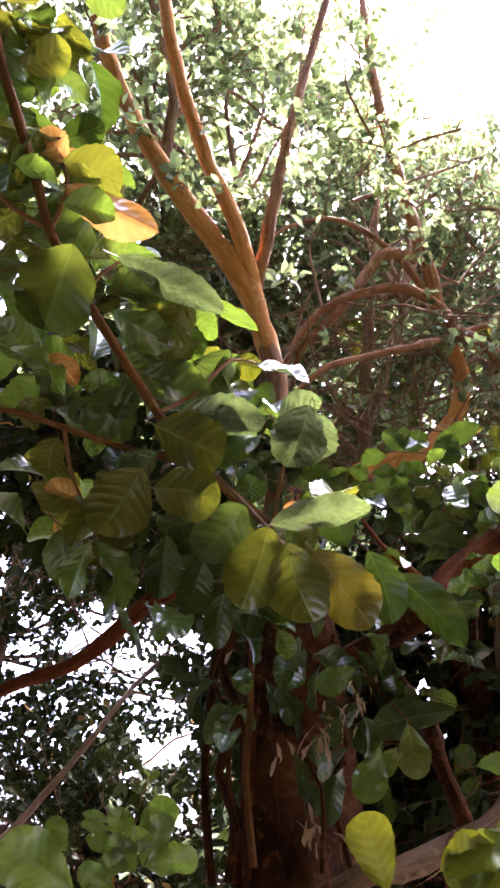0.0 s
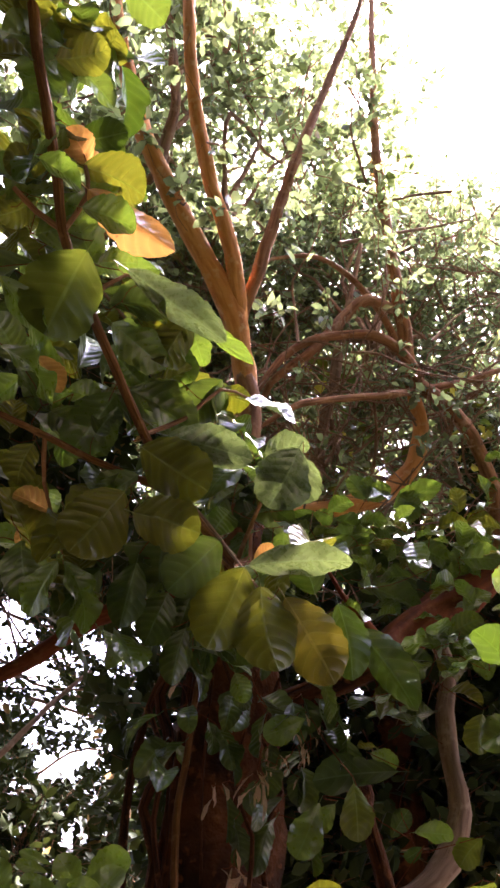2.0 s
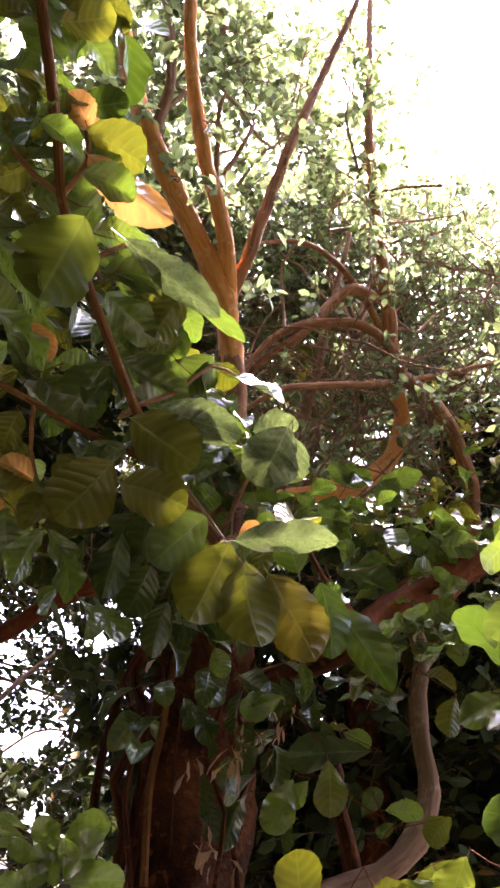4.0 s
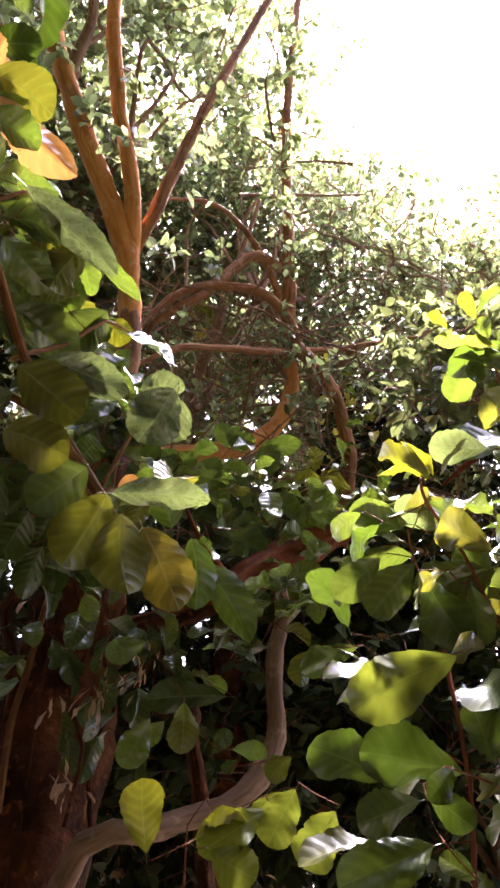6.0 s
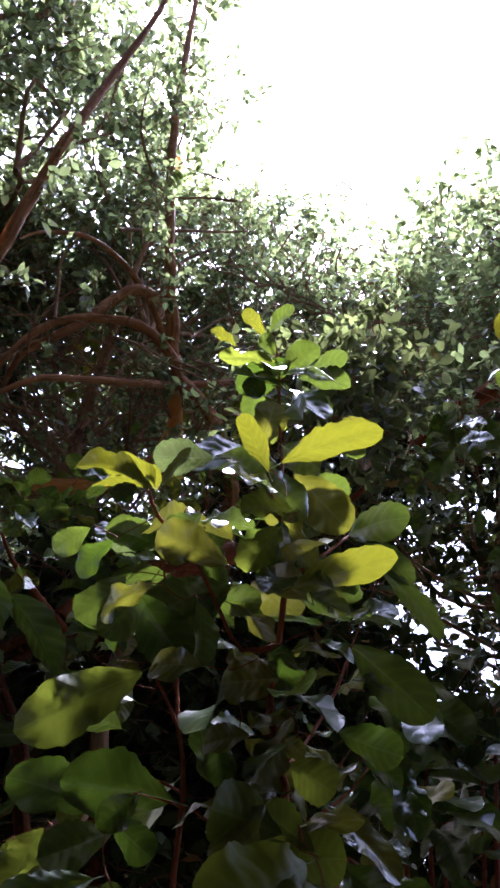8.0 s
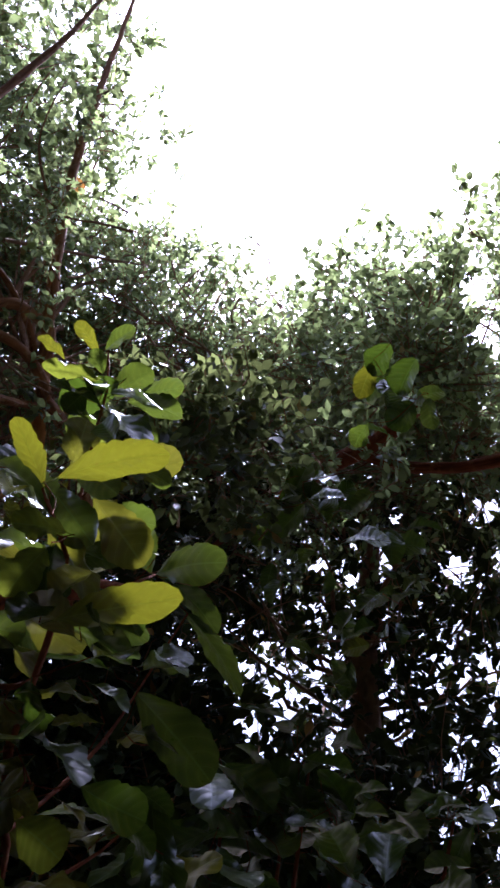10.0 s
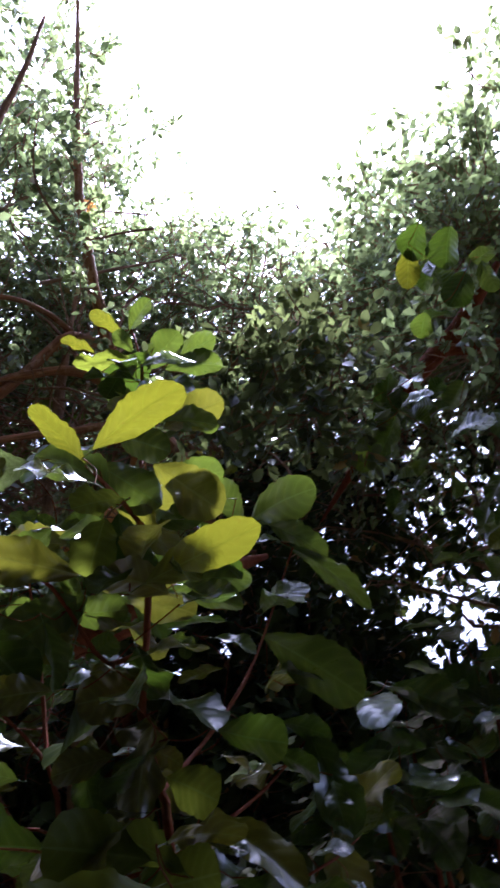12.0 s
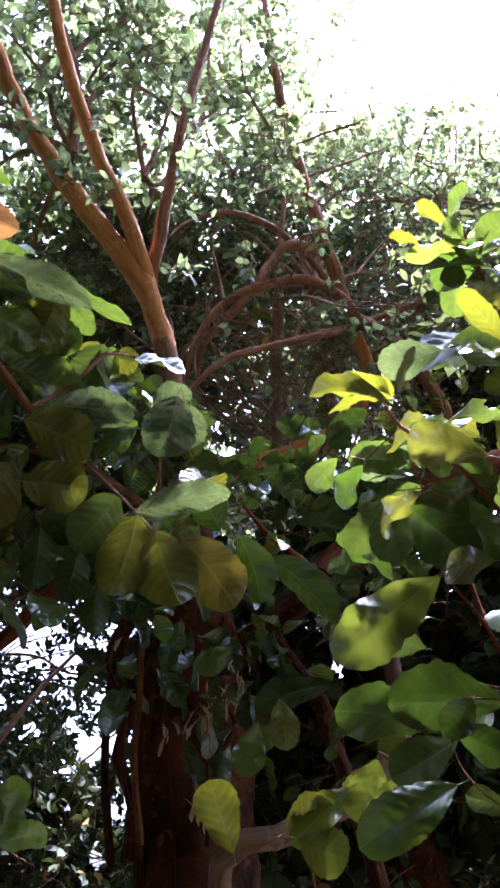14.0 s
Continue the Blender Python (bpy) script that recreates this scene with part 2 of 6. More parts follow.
def glide(points, step=0.05):
    """Points on a smooth curve through the given ones (x, y, z, radius)."""
    p = [np.array(q, float) for q in points]
    p = [2 * p[0] - p[1]] + p + [2 * p[-1] - p[-2]]
    made = []
    for a, b, c, d in zip(p, p[1:], p[2:], p[3:]):
        k = max(2, min(14, int(np.linalg.norm((c - b)[:3]) / step)))
        for i in range(k):
            t = i / k
            made.append(0.5 * (2 * b + (c - a) * t + (2 * a - 5 * b + 4 * c - d) * t * t + (3 * b - a - 3 * c + d) * t ** 3))
    made.append(p[-2])
    return made


def tube(points, sides, rough, seed, verts, faces, uvs):
    """Adds an uneven round tube along the points (x, y, z, radius)."""
    rnd = random.Random(seed)
    shift = Vector((rnd.uniform(0, 50), rnd.uniform(0, 50), rnd.uniform(0, 50)))
    start, along = len(verts), 0.0
    side = None
    for i, q in enumerate(points):
        a, b = points[max(0, i - 1)], points[min(len(points) - 1, i + 1)]
        way = Vector((b - a)[:3]).normalized()
        side = (way.orthogonal() if side is None else side - way * side.dot(way)).normalized()
        other = way.cross(side)
        here = Vector(q[:3])
        if i:
            along += (here - Vector(points[i - 1][:3])).length
        for k in range(sides):
            w = 2 * math.pi * k / sides
            out = side * math.cos(w) + other * math.sin(w)
            r = q[3] * (1 + rough * noise.noise(shift + out * 1.3 + Vector((0, 0, along / max(0.02, q[3]) * 0.35))))
            verts.append(here + out * max(0.0008, r))
            uvs.append((k / sides, along))
    for i in range(len(points) - 1):
        for k in range(sides):
            a, b = start + i * sides + k, start + i * sides + (k + 1) % sides
            faces.append((a, b, b + sides, a + sides))
    for first in (start, start + (len(points) - 1) * sides):
        faces.append(tuple(range(first, first + sides)))


def mesh_of(name, verts, faces, uvs, material):
    me = bpy.data.meshes.new(name)
    me.from_pydata([tuple(v) for v in verts], [], faces)
    layer = me.uv_layers.new(name="UVMap")
    index = np.empty(len(me.loops), dtype=np.int32)
    me.loops.foreach_get("vertex_index", index)
    layer.data.foreach_set("uv", np.array(uvs, dtype=np.float32)[index].ravel())
    me.materials.append(material)
    me.polygons.foreach_set("use_smooth", np.ones(len(me.polygons), dtype=bool))
    me.update()
    return me


def limb(plant, name, bark, points, sides=12, rough=0.22):
    """A trunk, limb, stem or twig of a plant, as one part."""
    way = glide(points)
    for i, q in enumerate(way):
        ease = min(1.0, i / 4, (len(way) - 1 - i) / 4)
        for k in range(3):
            q[k] += 0.45 * ease * q[3] * noise.noise(Vector((i * 0.33, 7.0 * k, 3.0 * len(points))))
        q[3] *= 1 + 0.16 * noise.noise(Vector((i * 0.45, 31.0, 5.0 * len(points))))
    verts, faces, uvs = [], [], []
    tube(way, sides, rough, len(SAMPLES[plant.name]) + len(points), verts, faces, uvs)
    SAMPLES[plant.name] += [Vector(q[:3]) for q in way]
    THICK[plant.name] += [q[3] for q in way]
    return under(new(name, mesh_of(name, verts, faces, uvs, bark)), plant)


def blade(kind, form, seed):
    """A leaf blade of length 1 and width 1 along y, with its stalk; arched, folded along the midrib, with a wavy edge."""
    rnd = random.Random(seed)
    rows, cols = 26, 4
    arch, fold, wavy, phase, twist = rnd.uniform(0.0, 0.45), rnd.uniform(0.03, 0.4), rnd.uniform(0.035, 0.1), rnd.uniform(0, 6), rnd.uniform(-0.35, 0.35)
    sway, droop, curl, ripple = rnd.uniform(-0.07, 0.07), rnd.uniform(0.0, 0.16), rnd.uniform(-0.12, 0.1), rnd.uniform(0.018, 0.042)
    beat = rnd.uniform(8, 14)
    if form == "round":
        arch, fold, twist = 0.6 * arch, 0.45 * fold, 0.6 * twist
    verts, uvs, faces = [], [], []
    for i in range(rows + 1):
        v = i / rows
        if form == "round":
            half = v ** 0.9 * (1.0 - v) ** 0.5 / 0.4
        elif form == "lance":
            half = v ** 0.8 * (1.0 - v) ** 0.85 / 0.32
        else:
            half = v ** 0.68 * (1.0 - v) ** 0.55 / 0.43
        half = max(0.012, 0.5 * half)
        for j in range(-cols, cols + 1):
            s = j / cols
            run = 7.0 * v - 1.5 * abs(s) ** 1.5
            swell = abs(math.sin(math.pi * run))
            edge = 1.0
            if abs(j) == cols:
                edge += rnd.uniform(-0.02, 0.02) + 0.07 * (swell - 0.5) + 0.05 * math.sin(v * 9 + phase * (1 if j > 0 else 2))
            x = s * half * edge + sway * math.sin(math.pi * v)
            z = arch * (0.25 - (v - 0.5) ** 2) * 1.2 - droop * v * v + fold * abs(s) * half + twist * s * half * v
            z += wavy * s * s * math.sin(v * beat + phase + (2 if j > 0 else 0)) * math.sin(math.pi * v) + curl * s ** 4 * half
            z += ripple * swell * min(1.0, 2.5 * abs(s)) * math.sin(math.pi * v)
            verts.append((x, v, z))
            uvs.append((0.5 + s / 2, v))
    n = 2 * cols + 1
    for i in range(rows):
        for j in range(n - 1):
            a = i * n + j
            faces.append((a, a + 1, a + n + 1, a + n))
    stalk = [np.array((0, -0.13 + 0.05 * k, (k - 3) * 0.01, 0.011 - 0.001 * k)) for k in range(4)]
    tube(stalk, 5, 0.0, seed, verts, faces, uvs)
    for k in range(len(uvs) - 20, len(uvs)):
        uvs[k] = (0.5, 0.0)
    return mesh_of("leaf", verts, faces, uvs, LEAF[kind])


BLADES = {}
TINTS = {"dry": "dry curled brown leaf", "orange": "orange withering leaf", "ochre": "yellowing spotted leaf", "yellow": "bright sun-tinted yellow leaf", "young": "young yellow-green leaf", "pale": "pale glossy leaf"}


def leaf(plant, base, tip, width, turn, kind, form="oval"):
    """A leaf of a plant from its base to its tip; turn: degrees by which its face leans from upwards round its length."""
    here, way = Vector(base), Vector(tip) - Vector(base)
    size = way.length
    y = way.normalized()
    z = (Vector((0, 0, 1)) - y * y.z).normalized()
    z = Matrix.Rotation(radians(turn), 3, y) @ z
    x = y.cross(z)
    k = len(BASES[plant.name])
    key = (kind, form, k % 7)
    if key not in BLADES:
        BLADES[key] = blade(kind + ("" if form == "oval" else " smooth"), form, 10 * sorted(LEAF).index(kind) + k % 7)
    ob = new("leaf", BLADES[key])
    width = min(1.15 * width, (0.62 if form == "round" and kind != "matte" else 0.85) * size)
    if kind in TINTS:
        tagged(ob, TINTS[kind])
    m = Matrix((x * width, y * size, z * size)).transposed().to_4x4()
    ob.matrix_basis = Matrix.Translation(here) @ m
    BASES[plant.name].append(here - y * size * 0.12)
    if plant.name in HOLD:
        ob.parent = HOLD[plant.name]
        ob.matrix_parent_inverse = Matrix.Identity(4)
        return ob
    return under(ob, plant)


def twiglets(plant):
    """Fine twigs that join the leaf stalks to one another and to the limbs, as one part."""
    verts, faces, uvs = [], [], []
    rnd = random.Random(3)
    spots = np.array([tuple(q) for q in SAMPLES[plant.name]])
    near = [(float(np.linalg.norm(spots - np.array(b), axis=1).min()), i) for i, b in enumerate(BASES[plant.name])]
    for d0, i in sorted(near):
        b = BASES[plant.name][i]
        d = np.linalg.norm(spots - np.array(b), axis=1)
        k = int(d.argmin())
        if d[k] > 0.008:
            e = Vector(spots[k])
            mid = (b + e) / 2 + Vector((rnd.uniform(-1, 1), rnd.uniform(-1, 1), rnd.uniform(-1, 0.4))) * d[k] * 0.16
            r = min(0.0016, 0.001 + 0.002 * d[k])
            way = glide([(*b, 0.001), (*mid, 0.8 * r), (*e, r)], 0.03)
            tube(way, 5, 0.1, k, verts, faces, uvs)
            spots = np.vstack([spots, [q[:3] for q in way[:: max(1, len(way) // 4)]]])
    if verts:
        tagged(under(new("twigwork", mesh_of("twigwork", verts, faces, uvs, brown)), plant), kind="stuff")


def scatter(plant, kinds, spots, count, size, seed, form="oval", drop=0.3):
    """Further leaves of a plant, round the given places (x, y, z, reach)."""
    rnd = random.Random(seed)
    for i in range(count):
        x, y, z, r = spots[i % len(spots)]
        b = Vector((x, y, z)) + Vector((rnd.gauss(0, 1), rnd.gauss(0, 1), rnd.gauss(0, 1))) * r * 0.5
        w = Vector((rnd.gauss(0, 1), rnd.gauss(0, 1), rnd.gauss(0, 0.6) - drop)).normalized()
        s = size * rnd.uniform(0.7, 1.2)
        leaf(plant, b, b + w * s, s * rnd.uniform(0.45, 0.6), rnd.uniform(-40, 40), rnd.choice(kinds), form)


# openings through the undergrowth and crowns, from one point to another
GAPS = [
    ((0.577, 2.305, 2.312), (2.273, 8.245, 3.985), 0.059), ((0.528, 2.351, 2.182), (2.104, 8.406, 3.533), 0.066),
    ((0.639, 2.317, 2.194), (2.487, 8.287, 3.574), 0.035), ((0.593, 2.362, 2.035), (2.329, 8.443, 3.023), 0.051),
    ((0.719, 2.35, 1.792), (2.766, 8.402, 2.183), 0.051), ((0.627, 2.356, 2.013), (2.447, 8.42, 2.948), 0.031),
    ((-0.39, 2.78, 2.18), (-0.85, 9.55, 3.42), 0.069), ((-0.57, 2.69, 2.36), (-1.47, 9.24, 4.04), 0.066),
    ((-0.64, 2.60, 2.51), (-1.70, 8.95, 4.54), 0.055), ((-0.29, 2.61, 2.42), (-0.53, 9.00, 4.23), 0.051),
    ((-0.19, 2.61, 2.40), (-0.18, 9.00, 4.17), 0.037), ((-0.51, 2.83, 2.13), (-1.25, 9.72, 3.25), 0.037),
] + [
    ((-0.31, 3.00, 1.81), (-0.58, 10.29, 2.21), 0.040), ((-0.39, 2.85, 2.07), (-0.84, 9.79, 3.05), 0.040),
    ((-0.30, 2.81, 2.11), (-0.57, 9.67, 3.19), 0.033), ((-0.50, 2.92, 1.98), (-1.23, 10.02, 2.76), 0.025),
    ((-0.24, 2.58, 2.46), (-0.35, 8.90, 4.36), 0.029), ((-0.49, 2.75, 2.25), (-1.19, 9.45, 3.66), 0.040),
    ((-0.25, 2.89, 1.97), (-0.38, 9.93, 2.74), 0.022), ((1.76, 1.19, 2.88), (5.66, 5.33, 6.64), 0.044),
    ((1.98, 1.01, 2.93), (6.53, 4.63, 6.81), 0.069), ((2.08, 1.05, 2.82), (6.90, 4.80, 6.38), 0.063),
    ((1.98, 1.15, 2.78), (6.50, 5.19, 6.23), 0.079), ((1.79, 1.26, 2.79), (5.77, 5.61, 6.27), 0.050),
] + [
    ((1.73, 1.35, 2.73), (5.55, 5.96, 6.04), 0.044), ((2.18, 1.24, 2.55), (7.32, 5.53, 5.33), 0.059),
    ((2.14, 1.29, 2.52), (7.13, 5.74, 5.23), 0.044), ((1.76, 1.53, 2.52), (5.65, 6.68, 5.20), 0.044),
    ((1.56, 1.68, 2.49), (4.89, 7.26, 5.08), 0.044), ((1.72, 1.62, 2.44), (5.50, 7.04, 4.92), 0.044),
    ((1.75, 1.65, 2.40), (5.64, 7.13, 4.73), 0.030), ((1.70, 1.77, 2.30), (5.42, 7.63, 4.34), 0.050),
    ((1.90, 1.62, 2.33), (6.20, 7.03, 4.46), 0.055), ((1.99, 1.46, 2.44), (6.54, 6.41, 4.90), 0.050),
    ((2.03, 1.50, 2.37), (6.71, 6.56, 4.63), 0.048), ((2.19, 1.40, 2.38), (7.33, 6.16, 4.65), 0.036),
] + [
    ((2.21, 1.45, 2.31), (7.44, 6.34, 4.38), 0.024), ((2.05, 1.75, 2.09), (6.80, 7.53, 3.53), 0.032),
    ((1.78, 1.84, 2.17), (5.72, 7.89, 3.86), 0.024), ((1.99, 1.79, 2.08), (6.58, 7.69, 3.51), 0.020),
    ((1.93, 1.66, 2.27), (6.33, 7.18, 4.22), 0.020), ((1.67, 0.72, 3.44), (5.30, 3.51, 8.82), 0.089),
    ((1.73, 0.76, 3.36), (5.54, 3.66, 8.50), 0.059), ((1.67, 0.43, 3.75), (5.31, 2.38, 10.03), 0.079),
    ((-0.31, 2.94, 2.01), (-1.36, 10.61, 3.12), 0.098), ((-0.21, 2.90, 2.07), (-1.02, 10.48, 3.30), 0.098),
    ((-0.37, 2.97, 1.96), (-1.59, 10.74, 2.94), 0.075), ((-0.50, 2.91, 2.10), (-2.03, 10.50, 3.41), 0.053),
] + [
    ((-0.20, 3.05, 1.80), (-1.00, 11.00, 2.39), 0.090), ((-0.15, 3.03, 1.83), (-0.81, 10.94, 2.48), 0.053),
    ((-0.27, 3.14, 1.65), (-1.22, 11.32, 1.88), 0.060), ((-0.38, 3.05, 1.83), (-1.60, 11.00, 2.48), 0.033),
    ((-0.42, 3.17, 1.63), (-1.76, 11.40, 1.81), 0.018), ((-0.50, 2.72, 2.42), (-2.01, 9.86, 4.52), 0.112),
    ((-0.56, 2.75, 2.38), (-2.24, 9.95, 4.40), 0.098),
] + [
    # these six point at the sun, added to let it reach the leaves
    ((0.95, 2.85, 3.40), (1.74, 4.07, 6.02), 0.070), ((1.30, 2.75, 3.45), (2.09, 3.97, 6.07), 0.060),
    ((0.62, 2.80, 3.60), (1.41, 4.02, 6.22), 0.060), ((-0.38, 1.02, 2.64), (0.68, 2.65, 6.14), 0.055),
    ((-0.15, 1.30, 2.50), (0.91, 2.93, 6.00), 0.055), ((-0.30, 1.15, 2.40), (0.76, 2.78, 5.90), 0.050),
]


def in_gaps(spots):
    """Which of the places lie in one of the openings, whose rims are ragged."""
    inside = np.zeros(len(spots), bool)
    ragged = 0.72 + 0.4 * np.sin(13 * spots[:, 0] + 3) * np.sin(11 * spots[:, 2]) + 0.3 * np.sin(29 * spots[:, 1] + 17 * spots[:, 0])
    for a, b, wide in GAPS:
        a, way = np.array(a), np.array(b) - np.array(a)
        along = np.clip((spots - a) @ way / (way @ way), 0, 1)
        inside |= np.linalg.norm(spots - a - along[:, None] * way, axis=1) <= wide * ragged * (1 + 2.4 * along)
    return inside


def crown(plant, clumps, size, material, seed, top):
    """The crown of a plant: leaves on twigs in clumps (x, y, z, reach, thickness), and the branches that bear them."""
    rng = np.random.default_rng(seed)
    rnd = random.Random(seed)
    shape = np.array([(0, 0, 0), (-0.2, 0.3, 0.05), (-0.23, 0.65, 0.05), (0, 1, -0.08), (0.23, 0.65, 0.05), (0.2, 0.3, 0.05), (0, 0.5, -0.02)])
    tris = np.array([(6, 0, 5), (6, 5, 4), (6, 4, 3), (6, 3, 2), (6, 2, 1), (6, 1, 0)])
    all_v, twigs, wood_v, wood_f, wood_uv = [], [], [], [], []
    bones = [q for q, r in zip(SAMPLES[plant.name], THICK[plant.name]) if r > 0.013] + [Vector(top)]
    for x, y, z, r, thick in clumps:
        here = Vector((x, y, z))
        stout = min(1.0, r / 0.5) ** 2
        goal = here * 0.7 + Vector(top) * 0.3 - Vector((0, 0, 0.5))
        root = min(bones, key=lambda q: (q - goal).length)
        bend = [Vector((rnd.uniform(-1, 1), rnd.uniform(-1, 1), rnd.uniform(-1.2, 0.4))) * 0.12 * (here - root).length for _ in range(3)]
        joints = [root.lerp(here, q) + b for q, b in zip((0.3, 0.55, 0.8), bend)]
        way = glide([(*root, 0.016 * stout)] + [(*q, k * stout) for q, k in zip(joints, (0.013, 0.01, 0.008))] + [(*here, 0.006 * stout)], 0.12)
        tube(way, 6, 0.25, seed, wood_v, wood_f, wood_uv)
        n = int(thick * math.pi * r * r / (0.22 * size * size))
        per = 9
        tufts = [rng.normal(size=3) * r * 0.42 for _ in range(6)] if r > 0.3 and thick < 1.15 else None
        for _ in range(max(1, n // per)):
            d = rng.normal(size=3)
            d /= np.linalg.norm(d)
            start = np.array(here) + d * r * rng.uniform(0.0, 0.75)
            if tufts:
                start = np.array(here) + tufts[rng.integers(6)] + d * r * rng.uniform(0.0, 0.3)
            way = d * 0.7 + rng.normal(size=3) * 0.5 + np.array((0, 0, 0.15))
            way /= np.linalg.norm(way)
            long = rng.uniform(0.6, 1.2) * r * (0.4 if tufts else 0.6)
            end = start + way * long
            if rng.random() < 0.5:
                twigs.append((start, (start + end) / 2 + rng.normal(size=3) * 0.02, end))
            run = np.clip(1 - np.abs(rng.normal(size=per)) * 0.28, 0.05, 1)
            at = start + (end - start) * run[:, None] + rng.normal(size=(per, 3)) * 0.012
            yy = rng.normal(size=(per, 3)) * 0.8 + way * 0.6 + np.array((0, 0, -0.25))
            yy /= np.linalg.norm(yy, axis=1)[:, None]
            zz = rng.normal(size=(per, 3)) * 0.7 + np.array((0, 0, 1.0))
            zz -= yy * (zz * yy).sum(1)[:, None]
            zz /= np.linalg.norm(zz, axis=1)[:, None]
            xx = np.cross(yy, zz)
            s = (size * rng.uniform(0.6, 1.25, size=per))[:, None, None]
            wide = rng.uniform(0.9, 1.3, size=per)[:, None, None]
            pts = at[:, None, :] + s * (shape[None, :, :1] * wide * xx[:, None, :] + shape[None, :, 1:2] * yy[:, None, :] + shape[None, :, 2:] * zz[:, None, :])
            all_v.append(pts.reshape(-1, 3))
    v = np.concatenate(all_v)
    mids = v.reshape(-1, 7, 3)[:, 6]
    keep = ~in_gaps(mids)
    for (a, b, c), bare in zip(twigs, in_gaps(np.array([q[1] for q in twigs]))):
        if not bare:
            tube([np.array((*a, 0.004)), np.array((*b, 0.003)), np.array((*c, 0.0015))], 4, 0.0, 1, wood_v, wood_f, wood_uv)
    v = v.reshape(-1, 7, 3)[keep].reshape(-1, 3)
    count = len(v) // 7
    f = (tris[None] + 7 * np.arange(count)[:, None, None]).reshape(-1, 3)
    me = bpy.data.meshes.new("crown")
    me.vertices.add(len(v))
    me.vertices.foreach_set("co", v.astype(np.float32).ravel())
    me.loops.add(f.size)
    me.loops.foreach_set("vertex_index", f.astype(np.int32).ravel())
    me.polygons.add(len(f))
    me.polygons.foreach_set("loop_start", np.arange(0, f.size, 3, dtype=np.int32))
    me.materials.append(material)
    me.update(calc_edges=True)
    tagged(under(new("crown", me), plant), kind="stuff")
    tagged(under(new("twigwork", mesh_of("twigwork", wood_v, wood_f, wood_uv, twig_bark)), plant), kind="stuff")


def tangle(plant, centre, reach, count, seed):
    """Thin bare crossing twigs round a place, as one part."""
    rnd = random.Random(seed)
    verts, faces, uvs = [], [], []
    for k in range(count):
        p = Vector([c + rnd.gauss(0, 0.5) * r for c, r in zip(centre, reach)])
        w = Vector((rnd.gauss(0, 1), rnd.gauss(0, 0.6), rnd.gauss(0.2, 0.7))).normalized()
        r, way = rnd.uniform(0.002, 0.008), []
        for i in range(5):
            way.append((*p, r * (1 - 0.17 * i)))
            p = p + w * rnd.uniform(0.1, 0.2)
            w = (w + Vector((rnd.gauss(0, 1), rnd.gauss(0, 1), rnd.gauss(0, 1) - 0.1)) * 0.3).normalized()
        tube(glide(way, 0.08), 5, 0.2, k, verts, faces, uvs)
    return tagged(under(new("twigwork", mesh_of("twigwork", verts, faces, uvs, twig_bark)), plant), kind="stuff")


# ---------------------------------------------------------------- ground
def ground():
    rings = [0, 1.5, 3, 4.5, 6, 8, 11, 16, 25, 45, 90, 200, 500, 1500]
    verts, faces, uvs = [(0, 0, 0)], [], [(0, 0)]
    for r in rings[1:]:
        for k in range(48):
            a = 2 * math.pi * k / 48
            x, y = r * math.cos(a), r * math.sin(a)
            verts.append((x, y, 0.08 * noise.noise(Vector((x * 0.5, y * 0.5, 0))) if r < 60 else 0.0))
            uvs.append((x, y))
    for k in range(48):
        faces.append((0, 1 + k, 1 + (k + 1) % 48))
    for i in range(len(rings) - 2):
        for k in range(48):
            a, b = 1 + i * 48 + k, 1 + i * 48 + (k + 1) % 48
            faces.append((a, a + 48, b + 48, b))
    return tagged(new("ground", mesh_of("ground", verts, faces, uvs, ground_material())), "brown leaf-strewn soil under the trees", "ground", kind="structure")


ground()

# ---------------------------------------------------------------- the large tree
tree = thing("tree", (0.1, 2.1, 0), "large old tree with peeling red-brown bark and broad green leaves", "tree")
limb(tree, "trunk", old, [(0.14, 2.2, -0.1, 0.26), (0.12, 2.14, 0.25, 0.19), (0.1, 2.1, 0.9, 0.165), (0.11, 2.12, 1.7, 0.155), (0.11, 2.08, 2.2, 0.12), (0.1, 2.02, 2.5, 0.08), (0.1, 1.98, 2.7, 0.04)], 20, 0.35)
limb(tree, "limb", tan, [(0.085, 2.077, 2.389, 0.061), (0.07, 1.962, 2.577, 0.047), (0.064, 1.871, 2.761, 0.038), (0.06, 1.85, 2.932, 0.034), (0.042, 1.847, 3.081, 0.033), (0.022, 1.846, 3.169, 0.032)])
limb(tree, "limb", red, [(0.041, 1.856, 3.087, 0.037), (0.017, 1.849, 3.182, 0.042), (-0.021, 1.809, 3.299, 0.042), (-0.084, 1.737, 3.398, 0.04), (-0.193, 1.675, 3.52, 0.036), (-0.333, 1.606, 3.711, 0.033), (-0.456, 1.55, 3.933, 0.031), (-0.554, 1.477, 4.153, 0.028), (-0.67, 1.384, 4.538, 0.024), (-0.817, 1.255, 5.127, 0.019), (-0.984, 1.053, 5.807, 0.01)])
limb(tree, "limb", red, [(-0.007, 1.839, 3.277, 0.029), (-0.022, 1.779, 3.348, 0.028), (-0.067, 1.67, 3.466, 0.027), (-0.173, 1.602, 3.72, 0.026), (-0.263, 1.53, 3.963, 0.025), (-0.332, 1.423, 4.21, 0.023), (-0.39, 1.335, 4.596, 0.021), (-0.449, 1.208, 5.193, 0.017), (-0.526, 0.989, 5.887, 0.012)])
